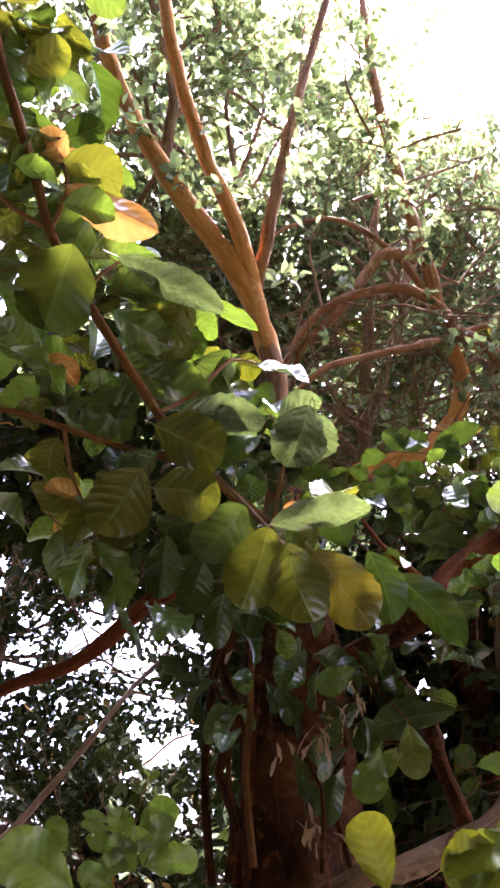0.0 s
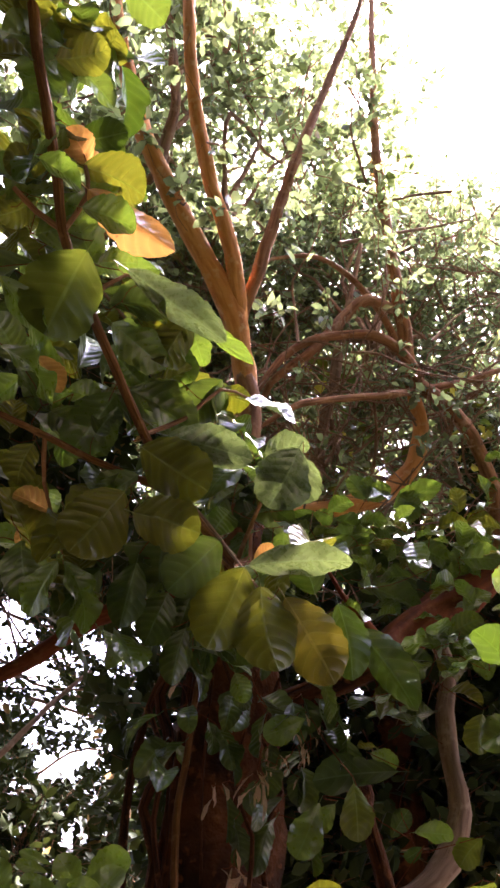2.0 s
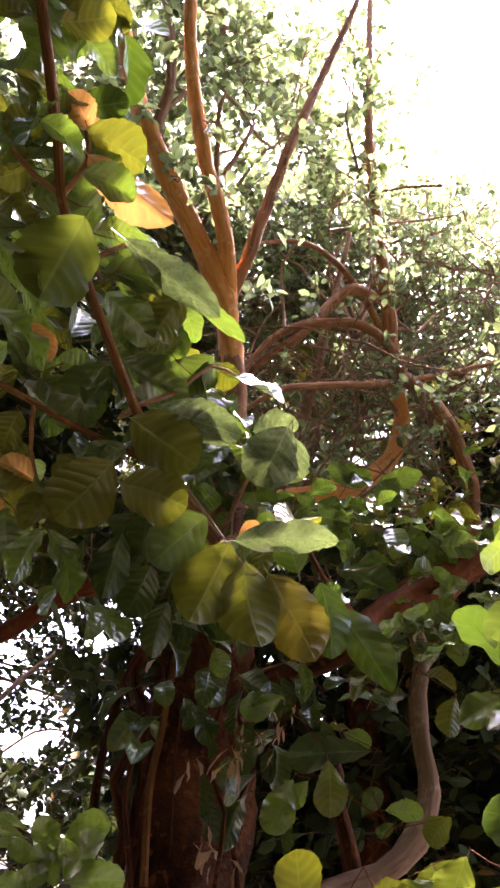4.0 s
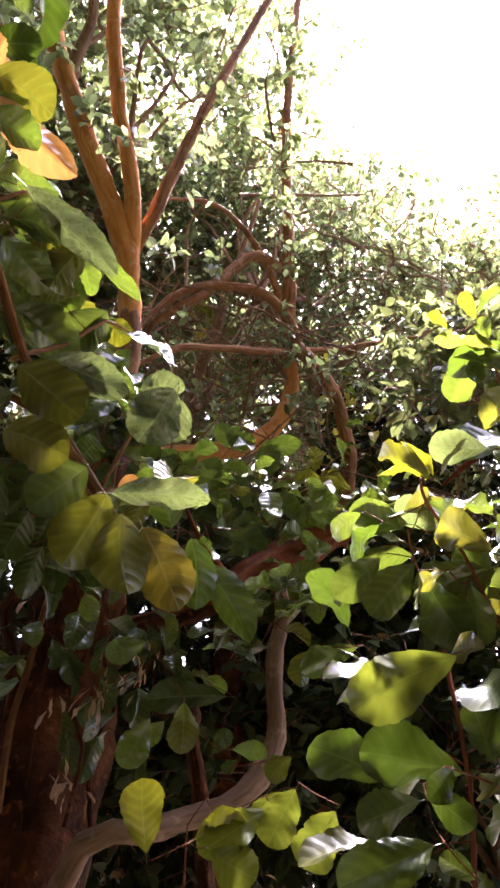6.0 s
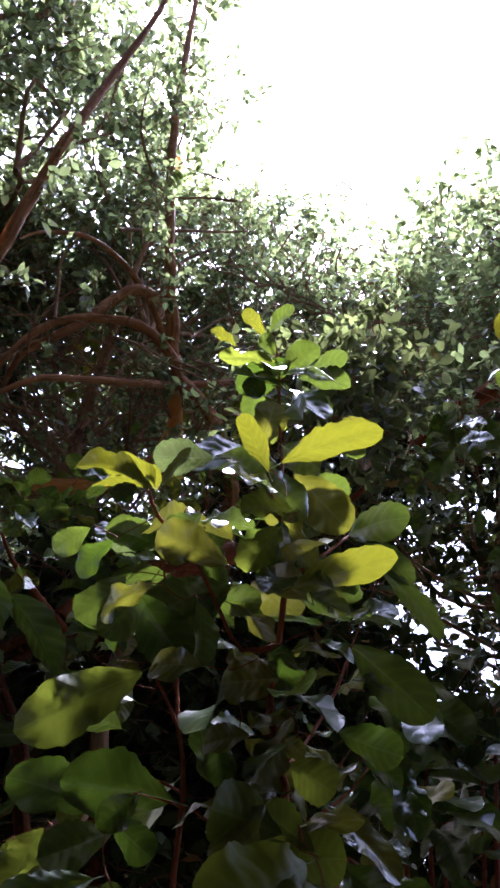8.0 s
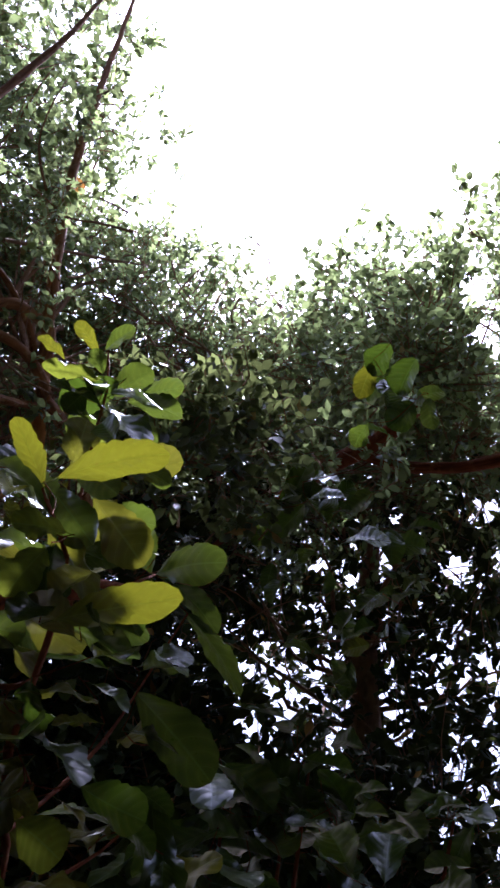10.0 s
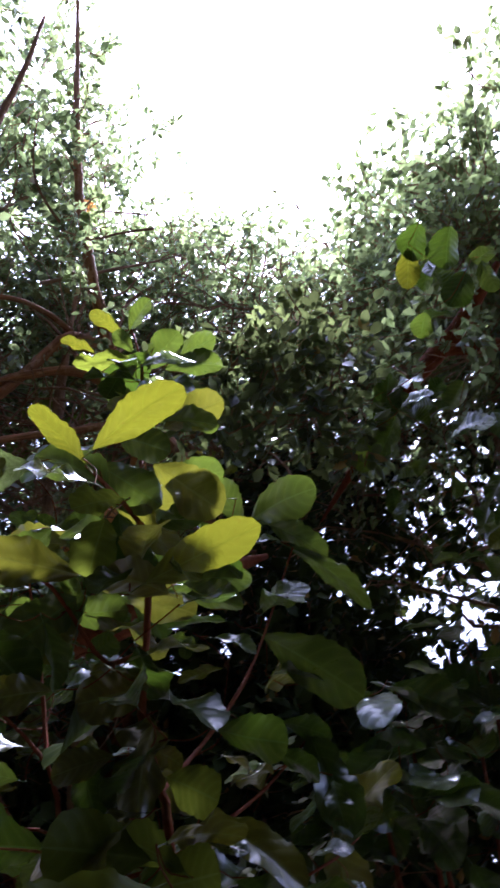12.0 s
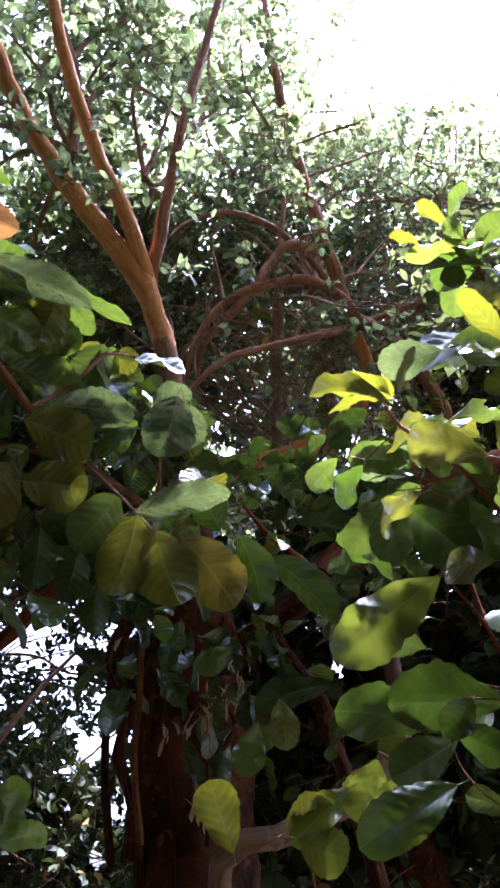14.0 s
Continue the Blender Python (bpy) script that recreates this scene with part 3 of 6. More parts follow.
limb(tree, "limb", tan, [(-0.016, 1.843, 3.304, 0.029), (-0.015, 1.787, 3.369, 0.026), (0.007, 1.726, 3.46, 0.023), (0.065, 1.671, 3.778, 0.021), (0.12, 1.617, 4.069, 0.018), (0.201, 1.587, 4.44, 0.016), (0.287, 1.525, 4.81, 0.012), (0.344, 1.463, 5.168, 0.007)])
limb(tree, "limb", grey, [(-0.444, 2.319, 4.672, 0.029), (-0.411, 2.128, 4.942, 0.024), (-0.476, 1.98, 5.15, 0.018), (-0.586, 1.795, 5.47, 0.013), (-0.673, 1.676, 5.848, 0.007)])
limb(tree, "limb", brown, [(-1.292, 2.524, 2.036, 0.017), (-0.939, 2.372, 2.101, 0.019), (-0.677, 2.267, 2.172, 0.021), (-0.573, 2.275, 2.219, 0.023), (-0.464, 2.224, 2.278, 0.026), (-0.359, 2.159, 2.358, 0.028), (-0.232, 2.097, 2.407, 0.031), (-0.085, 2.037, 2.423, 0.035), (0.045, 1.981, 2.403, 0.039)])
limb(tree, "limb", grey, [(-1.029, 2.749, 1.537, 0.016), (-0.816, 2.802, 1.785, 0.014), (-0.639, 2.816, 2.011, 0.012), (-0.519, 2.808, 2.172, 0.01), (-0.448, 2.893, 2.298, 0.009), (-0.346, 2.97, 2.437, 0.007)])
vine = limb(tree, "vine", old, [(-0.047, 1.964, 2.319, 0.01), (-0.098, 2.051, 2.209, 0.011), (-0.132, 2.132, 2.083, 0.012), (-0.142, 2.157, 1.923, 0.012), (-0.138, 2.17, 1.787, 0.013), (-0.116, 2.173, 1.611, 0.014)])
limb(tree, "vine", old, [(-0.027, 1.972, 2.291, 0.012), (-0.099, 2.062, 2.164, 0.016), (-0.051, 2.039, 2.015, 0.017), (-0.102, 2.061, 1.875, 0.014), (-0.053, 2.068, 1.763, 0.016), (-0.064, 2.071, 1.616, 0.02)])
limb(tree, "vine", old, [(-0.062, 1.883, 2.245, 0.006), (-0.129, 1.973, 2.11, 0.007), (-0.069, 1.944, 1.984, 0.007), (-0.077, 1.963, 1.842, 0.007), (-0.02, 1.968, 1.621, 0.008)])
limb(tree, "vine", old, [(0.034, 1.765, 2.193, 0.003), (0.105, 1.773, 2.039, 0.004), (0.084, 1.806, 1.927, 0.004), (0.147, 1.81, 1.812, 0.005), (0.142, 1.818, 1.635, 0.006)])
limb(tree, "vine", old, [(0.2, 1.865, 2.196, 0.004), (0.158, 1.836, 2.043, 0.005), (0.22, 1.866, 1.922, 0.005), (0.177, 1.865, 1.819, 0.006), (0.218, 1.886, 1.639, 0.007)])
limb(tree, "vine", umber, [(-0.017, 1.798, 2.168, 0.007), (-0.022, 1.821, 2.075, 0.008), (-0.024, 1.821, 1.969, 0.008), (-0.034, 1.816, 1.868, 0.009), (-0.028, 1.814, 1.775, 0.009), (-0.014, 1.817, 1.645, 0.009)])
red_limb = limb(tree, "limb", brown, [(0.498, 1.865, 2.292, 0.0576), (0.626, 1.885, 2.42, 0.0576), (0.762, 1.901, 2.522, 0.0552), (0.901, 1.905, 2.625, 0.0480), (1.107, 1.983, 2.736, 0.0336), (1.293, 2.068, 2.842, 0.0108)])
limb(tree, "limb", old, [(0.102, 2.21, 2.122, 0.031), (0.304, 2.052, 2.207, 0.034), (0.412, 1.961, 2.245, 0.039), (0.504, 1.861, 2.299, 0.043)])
limb(tree, "limb", grey, [(0.626, 1.884, 2.421, 0.019), (0.671, 1.859, 2.28, 0.022), (0.645, 1.837, 2.167, 0.024), (0.639, 1.797, 2.017, 0.025), (0.64, 1.761, 1.903, 0.026), (0.59, 1.741, 1.795, 0.028), (0.501, 1.727, 1.717, 0.028), (0.389, 1.714, 1.68, 0.027), (0.294, 1.691, 1.642, 0.027), (0.179, 1.718, 1.602, 0.027), (0.16, 2.02, 1.36, 0.031)])
limb(tree, "limb", old, [(0.329, 2.024, 2.22, 0.022), (0.468, 2.025, 1.999, 0.023), (0.488, 2.03, 1.928, 0.023), (0.521, 2.032, 1.817, 0.023), (0.561, 2.027, 1.646, 0.024), (0.587, 2.013, 1.489, 0.024)])
limb(tree, "limb", brown, [(0.254, 1.61, 2.421, 0.004), (0.302, 1.625, 2.358, 0.007), (0.385, 1.659, 2.292, 0.01), (0.481, 1.77, 2.263, 0.013), (0.521, 1.864, 2.271, 0.015)])
# inner crown, in the leaf colour darkened for shade
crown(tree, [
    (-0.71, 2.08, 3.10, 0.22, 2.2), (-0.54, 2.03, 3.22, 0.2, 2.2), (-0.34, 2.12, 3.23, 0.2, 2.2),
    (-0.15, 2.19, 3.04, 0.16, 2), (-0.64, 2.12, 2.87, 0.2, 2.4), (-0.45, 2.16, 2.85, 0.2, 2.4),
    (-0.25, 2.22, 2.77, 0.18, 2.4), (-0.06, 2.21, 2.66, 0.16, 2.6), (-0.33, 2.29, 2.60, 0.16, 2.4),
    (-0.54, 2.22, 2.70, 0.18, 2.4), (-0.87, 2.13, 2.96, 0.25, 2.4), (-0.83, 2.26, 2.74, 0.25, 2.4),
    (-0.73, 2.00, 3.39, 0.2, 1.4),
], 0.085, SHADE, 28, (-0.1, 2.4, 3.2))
crown(tree, [
    (-0.29, 1.59, 3.62, 0.12, 0.70), (-0.14, 1.61, 3.58, 0.1, 0.70), (-0.23, 1.54, 3.89, 0.12, 0.50),
    (-0.48, 1.47, 3.87, 0.12, 0.60), (0.05, 1.71, 3.68, 0.14, 0.80), (0.15, 1.64, 3.98, 0.15, 0.80),
    (0.05, 1.80, 3.38, 0.1, 1.00), (-0.34, 1.38, 4.24, 0.14, 0.50), (-0.59, 1.40, 4.19, 0.14, 0.60),
    (-0.98, 1.73, 4.62, 0.55, 0.85), (-0.94, 2.09, 4.76, 0.5, 0.62), (-0.78, 2.02, 5.21, 0.5, 0.70),
    (-0.53, 2.32, 5.29, 0.55, 0.81), (-0.21, 2.20, 5.62, 0.5, 0.70), (0.05, 2.39, 5.49, 0.5, 0.62),
] + [
    (-0.02, 2.57, 5.12, 0.5, 0.85), (-0.46, 2.75, 5.47, 0.6, 0.85), (0.28, 2.34, 5.97, 0.45, 0.52),
    (0.31, 2.58, 5.58, 0.45, 0.62), (-0.27, 3.05, 4.98, 0.6, 1.14), (-0.64, 2.89, 4.95, 0.5, 0.95),
    (-0.96, 3.17, 4.61, 0.7, 1.69), (-1.28, 2.79, 5.03, 0.6, 0.85), (-0.68, 1.81, 5.57, 0.6, 0.85),
    (-1.13, 1.68, 5.31, 0.7, 0.95), (-0.13, 2.03, 6.16, 0.5, 0.70),
], 0.057, CROWN, 11, (-0.1, 2.4, 4.6))
HOLD[tree.name] = limb(tree, "twig", umber, [(-0.629, 0.747, 3.271, 0.0128), (-0.567, 0.811, 3.072, 0.0112), (-0.528, 0.855, 2.963, 0.0112), (-0.485, 0.925, 2.839, 0.0104), (-0.459, 0.979, 2.768, 0.0104), (-0.397, 1.075, 2.68, 0.0104), (-0.332, 1.147, 2.602, 0.0104), (-0.242, 1.249, 2.5, 0.0104), (-0.174, 1.329, 2.445, 0.0112)])
limb(tree, "twig", umber, [(-0.174, 1.329, 2.445, 0.0096), (-0.079, 1.493, 2.427, 0.0128), (0.034, 1.702, 2.428, 0.0160), (0.158, 1.963, 2.412, 0.0200)])
limb(tree, "twig", umber, [(-0.598, 1.201, 2.474, 0.0056), (-0.533, 1.22, 2.474, 0.0064), (-0.443, 1.259, 2.464, 0.0072), (-0.347, 1.304, 2.451, 0.0072), (-0.235, 1.332, 2.436, 0.0080), (-0.144, 1.38, 2.434, 0.0088)])
limb(tree, "twig", grey, [(-0.136, 1.382, 2.429, 0.004), (-0.111, 1.343, 2.394, 0.004), (-0.036, 1.342, 2.315, 0.003), (0.028, 1.326, 2.235, 0.003), (0.065, 1.322, 2.202, 0.002)])
limb(tree, "twig", tan, [(-0.576, 0.971, 2.854, 0.005), (-0.523, 0.985, 2.816, 0.006), (-0.459, 0.979, 2.768, 0.006)])
limb(tree, "twig", tan, [(-0.459, 0.979, 2.768, 0.006), (-0.425, 0.94, 2.84, 0.005), (-0.445, 0.937, 2.918, 0.004)])
limb(tree, "twig", tan, [(-0.397, 1.075, 2.68, 0.005), (-0.331, 1.071, 2.771, 0.004), (-0.234, 1.148, 2.799, 0.003)])
limb(tree, "twig", tan, [(-0.242, 1.249, 2.5, 0.005), (-0.157, 1.29, 2.586, 0.005), (-0.088, 1.31, 2.693, 0.004), (-0.013, 1.368, 2.723, 0.003)])
limb(tree, "twig", tan, [(0.029, 1.657, 2.409, 0.006), (0.038, 1.47, 2.449, 0.005), (0.06, 1.32, 2.507, 0.004), (0.104, 1.256, 2.521, 0.003)])
limb(tree, "twig", tan, [(-0.443, 1.259, 2.464, 0.005), (-0.432, 1.335, 2.392, 0.004), (-0.384, 1.366, 2.294, 0.003), (-0.358, 1.353, 2.229, 0.002)])
leaf(tree, (-0.403, 0.969, 2.719), (-0.455, 1.038, 2.55), 0.145, 9, "matte")
leaf(tree, (-0.555, 1, 2.642), (-0.448, 1.055, 2.529), 0.063, -24, "green")
leaf(tree, (-0.423, 0.919, 2.832), (-0.248, 1.013, 2.795), 0.079, -60, "orange")
leaf(tree, (-0.451, 0.938, 2.917), (-0.316, 0.96, 2.893), 0.096, -31, "olive")
leaf(tree, (-0.441, 0.946, 2.938), (-0.494, 0.905, 2.985), 0.065, 17, "orange")
leaf(tree, (-0.451, 0.941, 2.966), (-0.391, 0.988, 2.964), 0.049, -62, "orange")
leaf(tree, (-0.519, 0.877, 2.844), (-0.425, 0.891, 2.802), 0.059, -6, "green")
leaf(tree, (-0.427, 0.931, 2.793), (-0.313, 0.93, 2.772), 0.067, -19, "green")
leaf(tree, (-0.542, 0.847, 3.115), (-0.434, 0.812, 3.136), 0.071, -18, "olive")
leaf(tree, (-0.572, 0.823, 3.123), (-0.553, 0.873, 3.019), 0.130, -48, "green")
leaf(tree, (-0.536, 0.855, 3.173), (-0.651, 0.806, 3.111), 0.090, 18, "green")
leaf(tree, (-0.527, 0.82, 3.255), (-0.507, 0.862, 3.234), 0.046, -22, "young")
leaf(tree, (-0.449, 0.815, 3.389), (-0.349, 0.87, 3.371), 0.102, -14, "deep")
leaf(tree, (-0.626, 0.836, 3.221), (-0.682, 0.784, 3.235), 0.088, 17, "green")
leaf(tree, (-0.328, 1.041, 2.759), (-0.1, 1.15, 2.704), 0.066, -29, "pale")
leaf(tree, (-0.304, 1.168, 2.771), (-0.024, 1.272, 2.768), 0.062, -18, "green")
leaf(tree, (-0.347, 1.15, 2.83), (-0.289, 1.188, 2.796), 0.052, -42, "young")
leaf(tree, (-0.351, 1.177, 2.724), (-0.221, 1.248, 2.679), 0.076, -66, "green")
leaf(tree, (-0.292, 1.231, 2.792), (-0.184, 1.248, 2.777), 0.065, -30, "young")
leaf(tree, (-0.089, 1.296, 2.712), (-0.154, 1.317, 2.58), 0.106, 49, "deep")
leaf(tree, (-0.087, 1.367, 2.734), (-0.01, 1.377, 2.711), 0.068, -63, "young")
leaf(tree, (-0.025, 1.355, 2.71), (0.105, 1.364, 2.67), 0.100, 50, "pale")
leaf(tree, (-0.193, 1.256, 2.51), (-0.006, 1.259, 2.487), 0.088, -43, "pale")
leaf(tree, (0.09, 1.236, 2.519), (0.041, 1.294, 2.394), 0.122, 37, "pale")
leaf(tree, (0.118, 1.26, 2.509), (0.101, 1.314, 2.422), 0.090, 39, "pale")
leaf(tree, (0.027, 1.307, 2.536), (0.121, 1.274, 2.562), 0.060, -37, "pale")
leaf(tree, (-0.244, 1.229, 2.456), (-0.091, 1.244, 2.387), 0.116, -55, "olive")
leaf(tree, (-0.236, 1.24, 2.31), (-0.099, 1.249, 2.288), 0.100, -76, "olive")
leaf(tree, (-0.259, 1.222, 2.343), (-0.343, 1.253, 2.213), 0.114, 48, "olive")
leaf(tree, (-0.241, 1.275, 2.415), (-0.317, 1.286, 2.341), 0.068, 42, "green")
leaf(tree, (0.003, 1.242, 2.234), (0.199, 1.192, 2.253), 0.061, -54, "pale")
leaf(tree, (0.002, 1.29, 2.25), (-0.054, 1.334, 2.088), 0.113, 49, "olive")
leaf(tree, (0.04, 1.307, 2.222), (0.093, 1.332, 2.061), 0.115, -60, "olive")
leaf(tree, (0.096, 1.324, 2.211), (0.211, 1.339, 2.056), 0.105, -53, "ochre")
leaf(tree, (-0.047, 1.339, 2.324), (-0.145, 1.389, 2.218), 0.099, 46, "deep")
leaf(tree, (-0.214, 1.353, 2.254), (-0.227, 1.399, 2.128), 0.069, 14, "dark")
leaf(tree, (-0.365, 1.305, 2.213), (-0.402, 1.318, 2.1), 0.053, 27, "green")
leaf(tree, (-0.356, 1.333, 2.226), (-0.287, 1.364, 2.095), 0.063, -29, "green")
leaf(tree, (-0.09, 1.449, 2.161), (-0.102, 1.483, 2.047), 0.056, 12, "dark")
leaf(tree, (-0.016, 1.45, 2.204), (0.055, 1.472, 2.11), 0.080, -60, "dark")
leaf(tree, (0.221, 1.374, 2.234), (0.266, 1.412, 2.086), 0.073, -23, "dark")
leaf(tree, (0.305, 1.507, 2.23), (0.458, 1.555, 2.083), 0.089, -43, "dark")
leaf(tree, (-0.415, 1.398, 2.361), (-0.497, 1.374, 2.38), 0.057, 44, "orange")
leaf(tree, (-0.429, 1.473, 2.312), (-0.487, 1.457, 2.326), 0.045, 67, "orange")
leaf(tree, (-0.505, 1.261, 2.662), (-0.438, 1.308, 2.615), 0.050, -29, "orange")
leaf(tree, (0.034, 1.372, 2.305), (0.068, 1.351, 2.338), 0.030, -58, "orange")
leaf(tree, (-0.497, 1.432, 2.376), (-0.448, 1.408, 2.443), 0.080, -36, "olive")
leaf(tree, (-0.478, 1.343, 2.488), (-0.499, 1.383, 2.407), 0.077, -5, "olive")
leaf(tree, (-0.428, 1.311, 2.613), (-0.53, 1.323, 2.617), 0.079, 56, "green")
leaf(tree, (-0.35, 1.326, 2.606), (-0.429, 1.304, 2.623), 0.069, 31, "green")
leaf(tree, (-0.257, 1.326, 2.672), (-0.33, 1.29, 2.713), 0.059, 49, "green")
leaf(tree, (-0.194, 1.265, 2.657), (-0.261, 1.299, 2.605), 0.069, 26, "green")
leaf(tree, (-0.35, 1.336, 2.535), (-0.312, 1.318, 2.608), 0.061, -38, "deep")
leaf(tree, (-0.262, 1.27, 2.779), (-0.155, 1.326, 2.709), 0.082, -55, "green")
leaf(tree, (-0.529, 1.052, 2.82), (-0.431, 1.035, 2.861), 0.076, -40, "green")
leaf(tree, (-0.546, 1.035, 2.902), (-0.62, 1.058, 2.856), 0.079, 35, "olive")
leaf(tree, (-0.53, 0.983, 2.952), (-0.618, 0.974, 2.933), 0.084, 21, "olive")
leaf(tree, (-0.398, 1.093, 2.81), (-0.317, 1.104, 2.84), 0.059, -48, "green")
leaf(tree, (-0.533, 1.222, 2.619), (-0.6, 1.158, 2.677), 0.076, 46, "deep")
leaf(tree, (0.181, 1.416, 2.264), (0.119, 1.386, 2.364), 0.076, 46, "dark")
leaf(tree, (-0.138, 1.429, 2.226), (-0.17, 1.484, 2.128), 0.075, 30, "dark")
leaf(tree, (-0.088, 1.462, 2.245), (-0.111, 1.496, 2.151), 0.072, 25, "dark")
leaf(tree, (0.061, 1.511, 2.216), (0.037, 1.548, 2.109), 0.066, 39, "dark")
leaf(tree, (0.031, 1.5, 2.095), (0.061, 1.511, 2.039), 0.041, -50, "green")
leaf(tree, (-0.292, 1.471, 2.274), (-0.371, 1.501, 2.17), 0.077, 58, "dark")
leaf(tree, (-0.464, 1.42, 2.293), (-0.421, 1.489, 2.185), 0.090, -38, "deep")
scatter(tree, ["green", "deep", "dark", "olive", "green"], [(-0.58, 1.09, 3.02, 0.12), (-0.58, 1.14, 2.89, 0.12), (-0.48, 1.09, 3.14, 0.1), (-0.49, 1.23, 2.87, 0.1), (-0.57, 0.88, 3.27, 0.1), (-0.48, 0.99, 3.34, 0.08), (-0.66, 0.85, 3.26, 0.1), (-0.57, 0.97, 3.02, 0.13), (-0.62, 0.91, 3.17, 0.13), (-0.52, 1.27, 2.73, 0.13), (-0.40, 1.35, 2.65, 0.12), (-0.27, 1.36, 2.69, 0.12), (-0.48, 1.44, 2.48, 0.12), (-0.15, 1.47, 2.37, 0.12), (-0.22, 1.31, 2.82, 0.1), (-0.42, 1.15, 2.81, 0.12), (-0.09, 1.53, 2.21, 0.1), (-0.32, 1.51, 2.24, 0.1), (-0.04, 1.44, 2.51, 0.1), (-0.27, 1.37, 2.49, 0.12), (0.11, 1.46, 2.34, 0.1), (-0.13, 1.42, 2.71, 0.09), (-0.45, 1.50, 2.31, 0.12)], 165, 0.15, 21)
HOLD[tree.name] = red_limb
leaf(tree, (0.476, 1.972, 2.837), (0.41, 1.954, 2.901), 0.057, 38, "green")
leaf(tree, (0.476, 1.972, 2.837), (0.542, 1.928, 2.874), 0.057, -48, "green")
leaf(tree, (0.481, 1.969, 2.84), (0.471, 1.934, 2.904), 0.044, 18, "green")
leaf(tree, (0.562, 1.957, 2.813), (0.691, 1.867, 2.878), 0.076, -39, "green")
leaf(tree, (0.566, 1.959, 2.807), (0.647, 1.934, 2.797), 0.052, -62, "green")
leaf(tree, (0.607, 1.903, 2.659), (0.711, 1.882, 2.613), 0.079, -33, "green")
leaf(tree, (0.702, 1.781, 2.583), (0.798, 1.736, 2.578), 0.075, -51, "green")
leaf(tree, (0.433, 1.912, 2.52), (0.611, 1.876, 2.458), 0.091, -37, "green")
leaf(tree, (0.259, 1.777, 2.658), (0.202, 1.813, 2.612), 0.067, 47, "green")
leaf(tree, (0.259, 1.777, 2.658), (0.31, 1.779, 2.631), 0.060, -39, "green")
leaf(tree, (0.354, 1.879, 2.638), (0.457, 1.874, 2.586), 0.066, -42, "green")
leaf(tree, (0.545, 1.922, 2.667), (0.46, 1.938, 2.69), 0.057, 43, "green")
leaf(tree, (0.545, 1.922, 2.667), (0.534, 1.948, 2.619), 0.065, 17, "green")
leaf(tree, (0.702, 1.934, 2.755), (0.779, 1.889, 2.774), 0.083, -23, "young")
leaf(tree, (0.82, 1.982, 2.795), (0.879, 1.932, 2.832), 0.076, -30, "young")
leaf(tree, (0.523, 1.918, 2.568), (0.448, 1.963, 2.521), 0.064, 54, "green")
leaf(tree, (0.685, 1.927, 2.539), (0.755, 1.869, 2.599), 0.069, -53, "green")
leaf(tree, (0.57, 1.785, 2.09), (0.489, 1.807, 2.125), 0.121, -38, "pale")
leaf(tree, (0.649, 1.787, 2.35), (0.728, 1.735, 2.391), 0.066, -69, "green")
leaf(tree, (0.65, 1.791, 2.336), (0.72, 1.775, 2.293), 0.070, -49, "green")
leaf(tree, (0.654, 1.633, 2.109), (0.643, 1.658, 2.022), 0.054, 27, "young")
leaf(tree, (0.367, 1.925, 2.531), (0.444, 1.889, 2.563), 0.059, -65, "dark")
leaf(tree, (0.633, 1.969, 2.623), (0.69, 1.916, 2.685), 0.064, -28, "green")
leaf(tree, (0.439, 1.928, 2.722), (0.521, 1.898, 2.729), 0.056, -23, "green")
scatter(tree, ["green", "green", "green", "dark", "green", "olive"], [(0.44, 1.92, 2.63, 0.1), (0.61, 2.00, 2.71, 0.1), (0.74, 1.86, 2.65, 0.12), (0.62, 1.86, 2.49, 0.12), (0.51, 1.87, 2.55, 0.14), (0.27, 1.81, 2.59, 0.12), (0.72, 1.75, 2.36, 0.14), (0.60, 1.73, 2.24, 0.14), (0.31, 1.71, 2.28, 0.12), (0.90, 1.94, 2.79, 0.12), (0.52, 1.89, 2.16, 0.12), (0.06, 1.59, 2.64, 0.1), (0.83, 1.67, 2.59, 0.16), (0.81, 1.88, 2.68, 0.1)], 150, 0.1, 22, drop=0.0)
HOLD[tree.name] = vine
scatter(tree, ["deep", "dark", "green"], [(0.01, 1.67, 2.81, 0.07), (0.06, 1.70, 2.69, 0.08), (0.04, 1.74, 2.58, 0.08), (-0.02, 1.68, 2.70, 0.08)], 36, 0.13, 25)
leaf(tree, (0.187, 1.8, 1.968), (0.177, 1.789, 1.92), 0.022, -24, "dry")
leaf(tree, (0.120, 1.746, 1.932), (0.086, 1.775, 1.881), 0.004, 19, "dry")
leaf(tree, (0.129, 1.719, 1.913), (0.145, 1.723, 1.879), 0.005, -9, "dry")
leaf(tree, (0.136, 1.727, 1.913), (0.142, 1.735, 1.876), 0.007, 9, "dry")
leaf(tree, (0.125, 1.730, 1.904), (0.097, 1.752, 1.862), 0.004, -40, "dry")
leaf(tree, (0.146, 1.744, 1.921), (0.141, 1.755, 1.885), 0.005, -15, "dry")
leaf(tree, (0.133, 1.713, 1.933), (0.152, 1.733, 1.871), 0.006, 9, "dry")
leaf(tree, (0.138, 1.726, 1.906), (0.138, 1.739, 1.865), 0.006, -40, "dry")
leaf(tree, (0.140, 1.705, 1.931), (0.162, 1.711, 1.891), 0.005, 0, "dry")
leaf(tree, (0.151, 1.723, 1.906), (0.162, 1.746, 1.843), 0.005, 11, "dry")
leaf(tree, (0.192, 1.845, 1.702), (0.194, 1.861, 1.655), 0.004, -35, "dry")
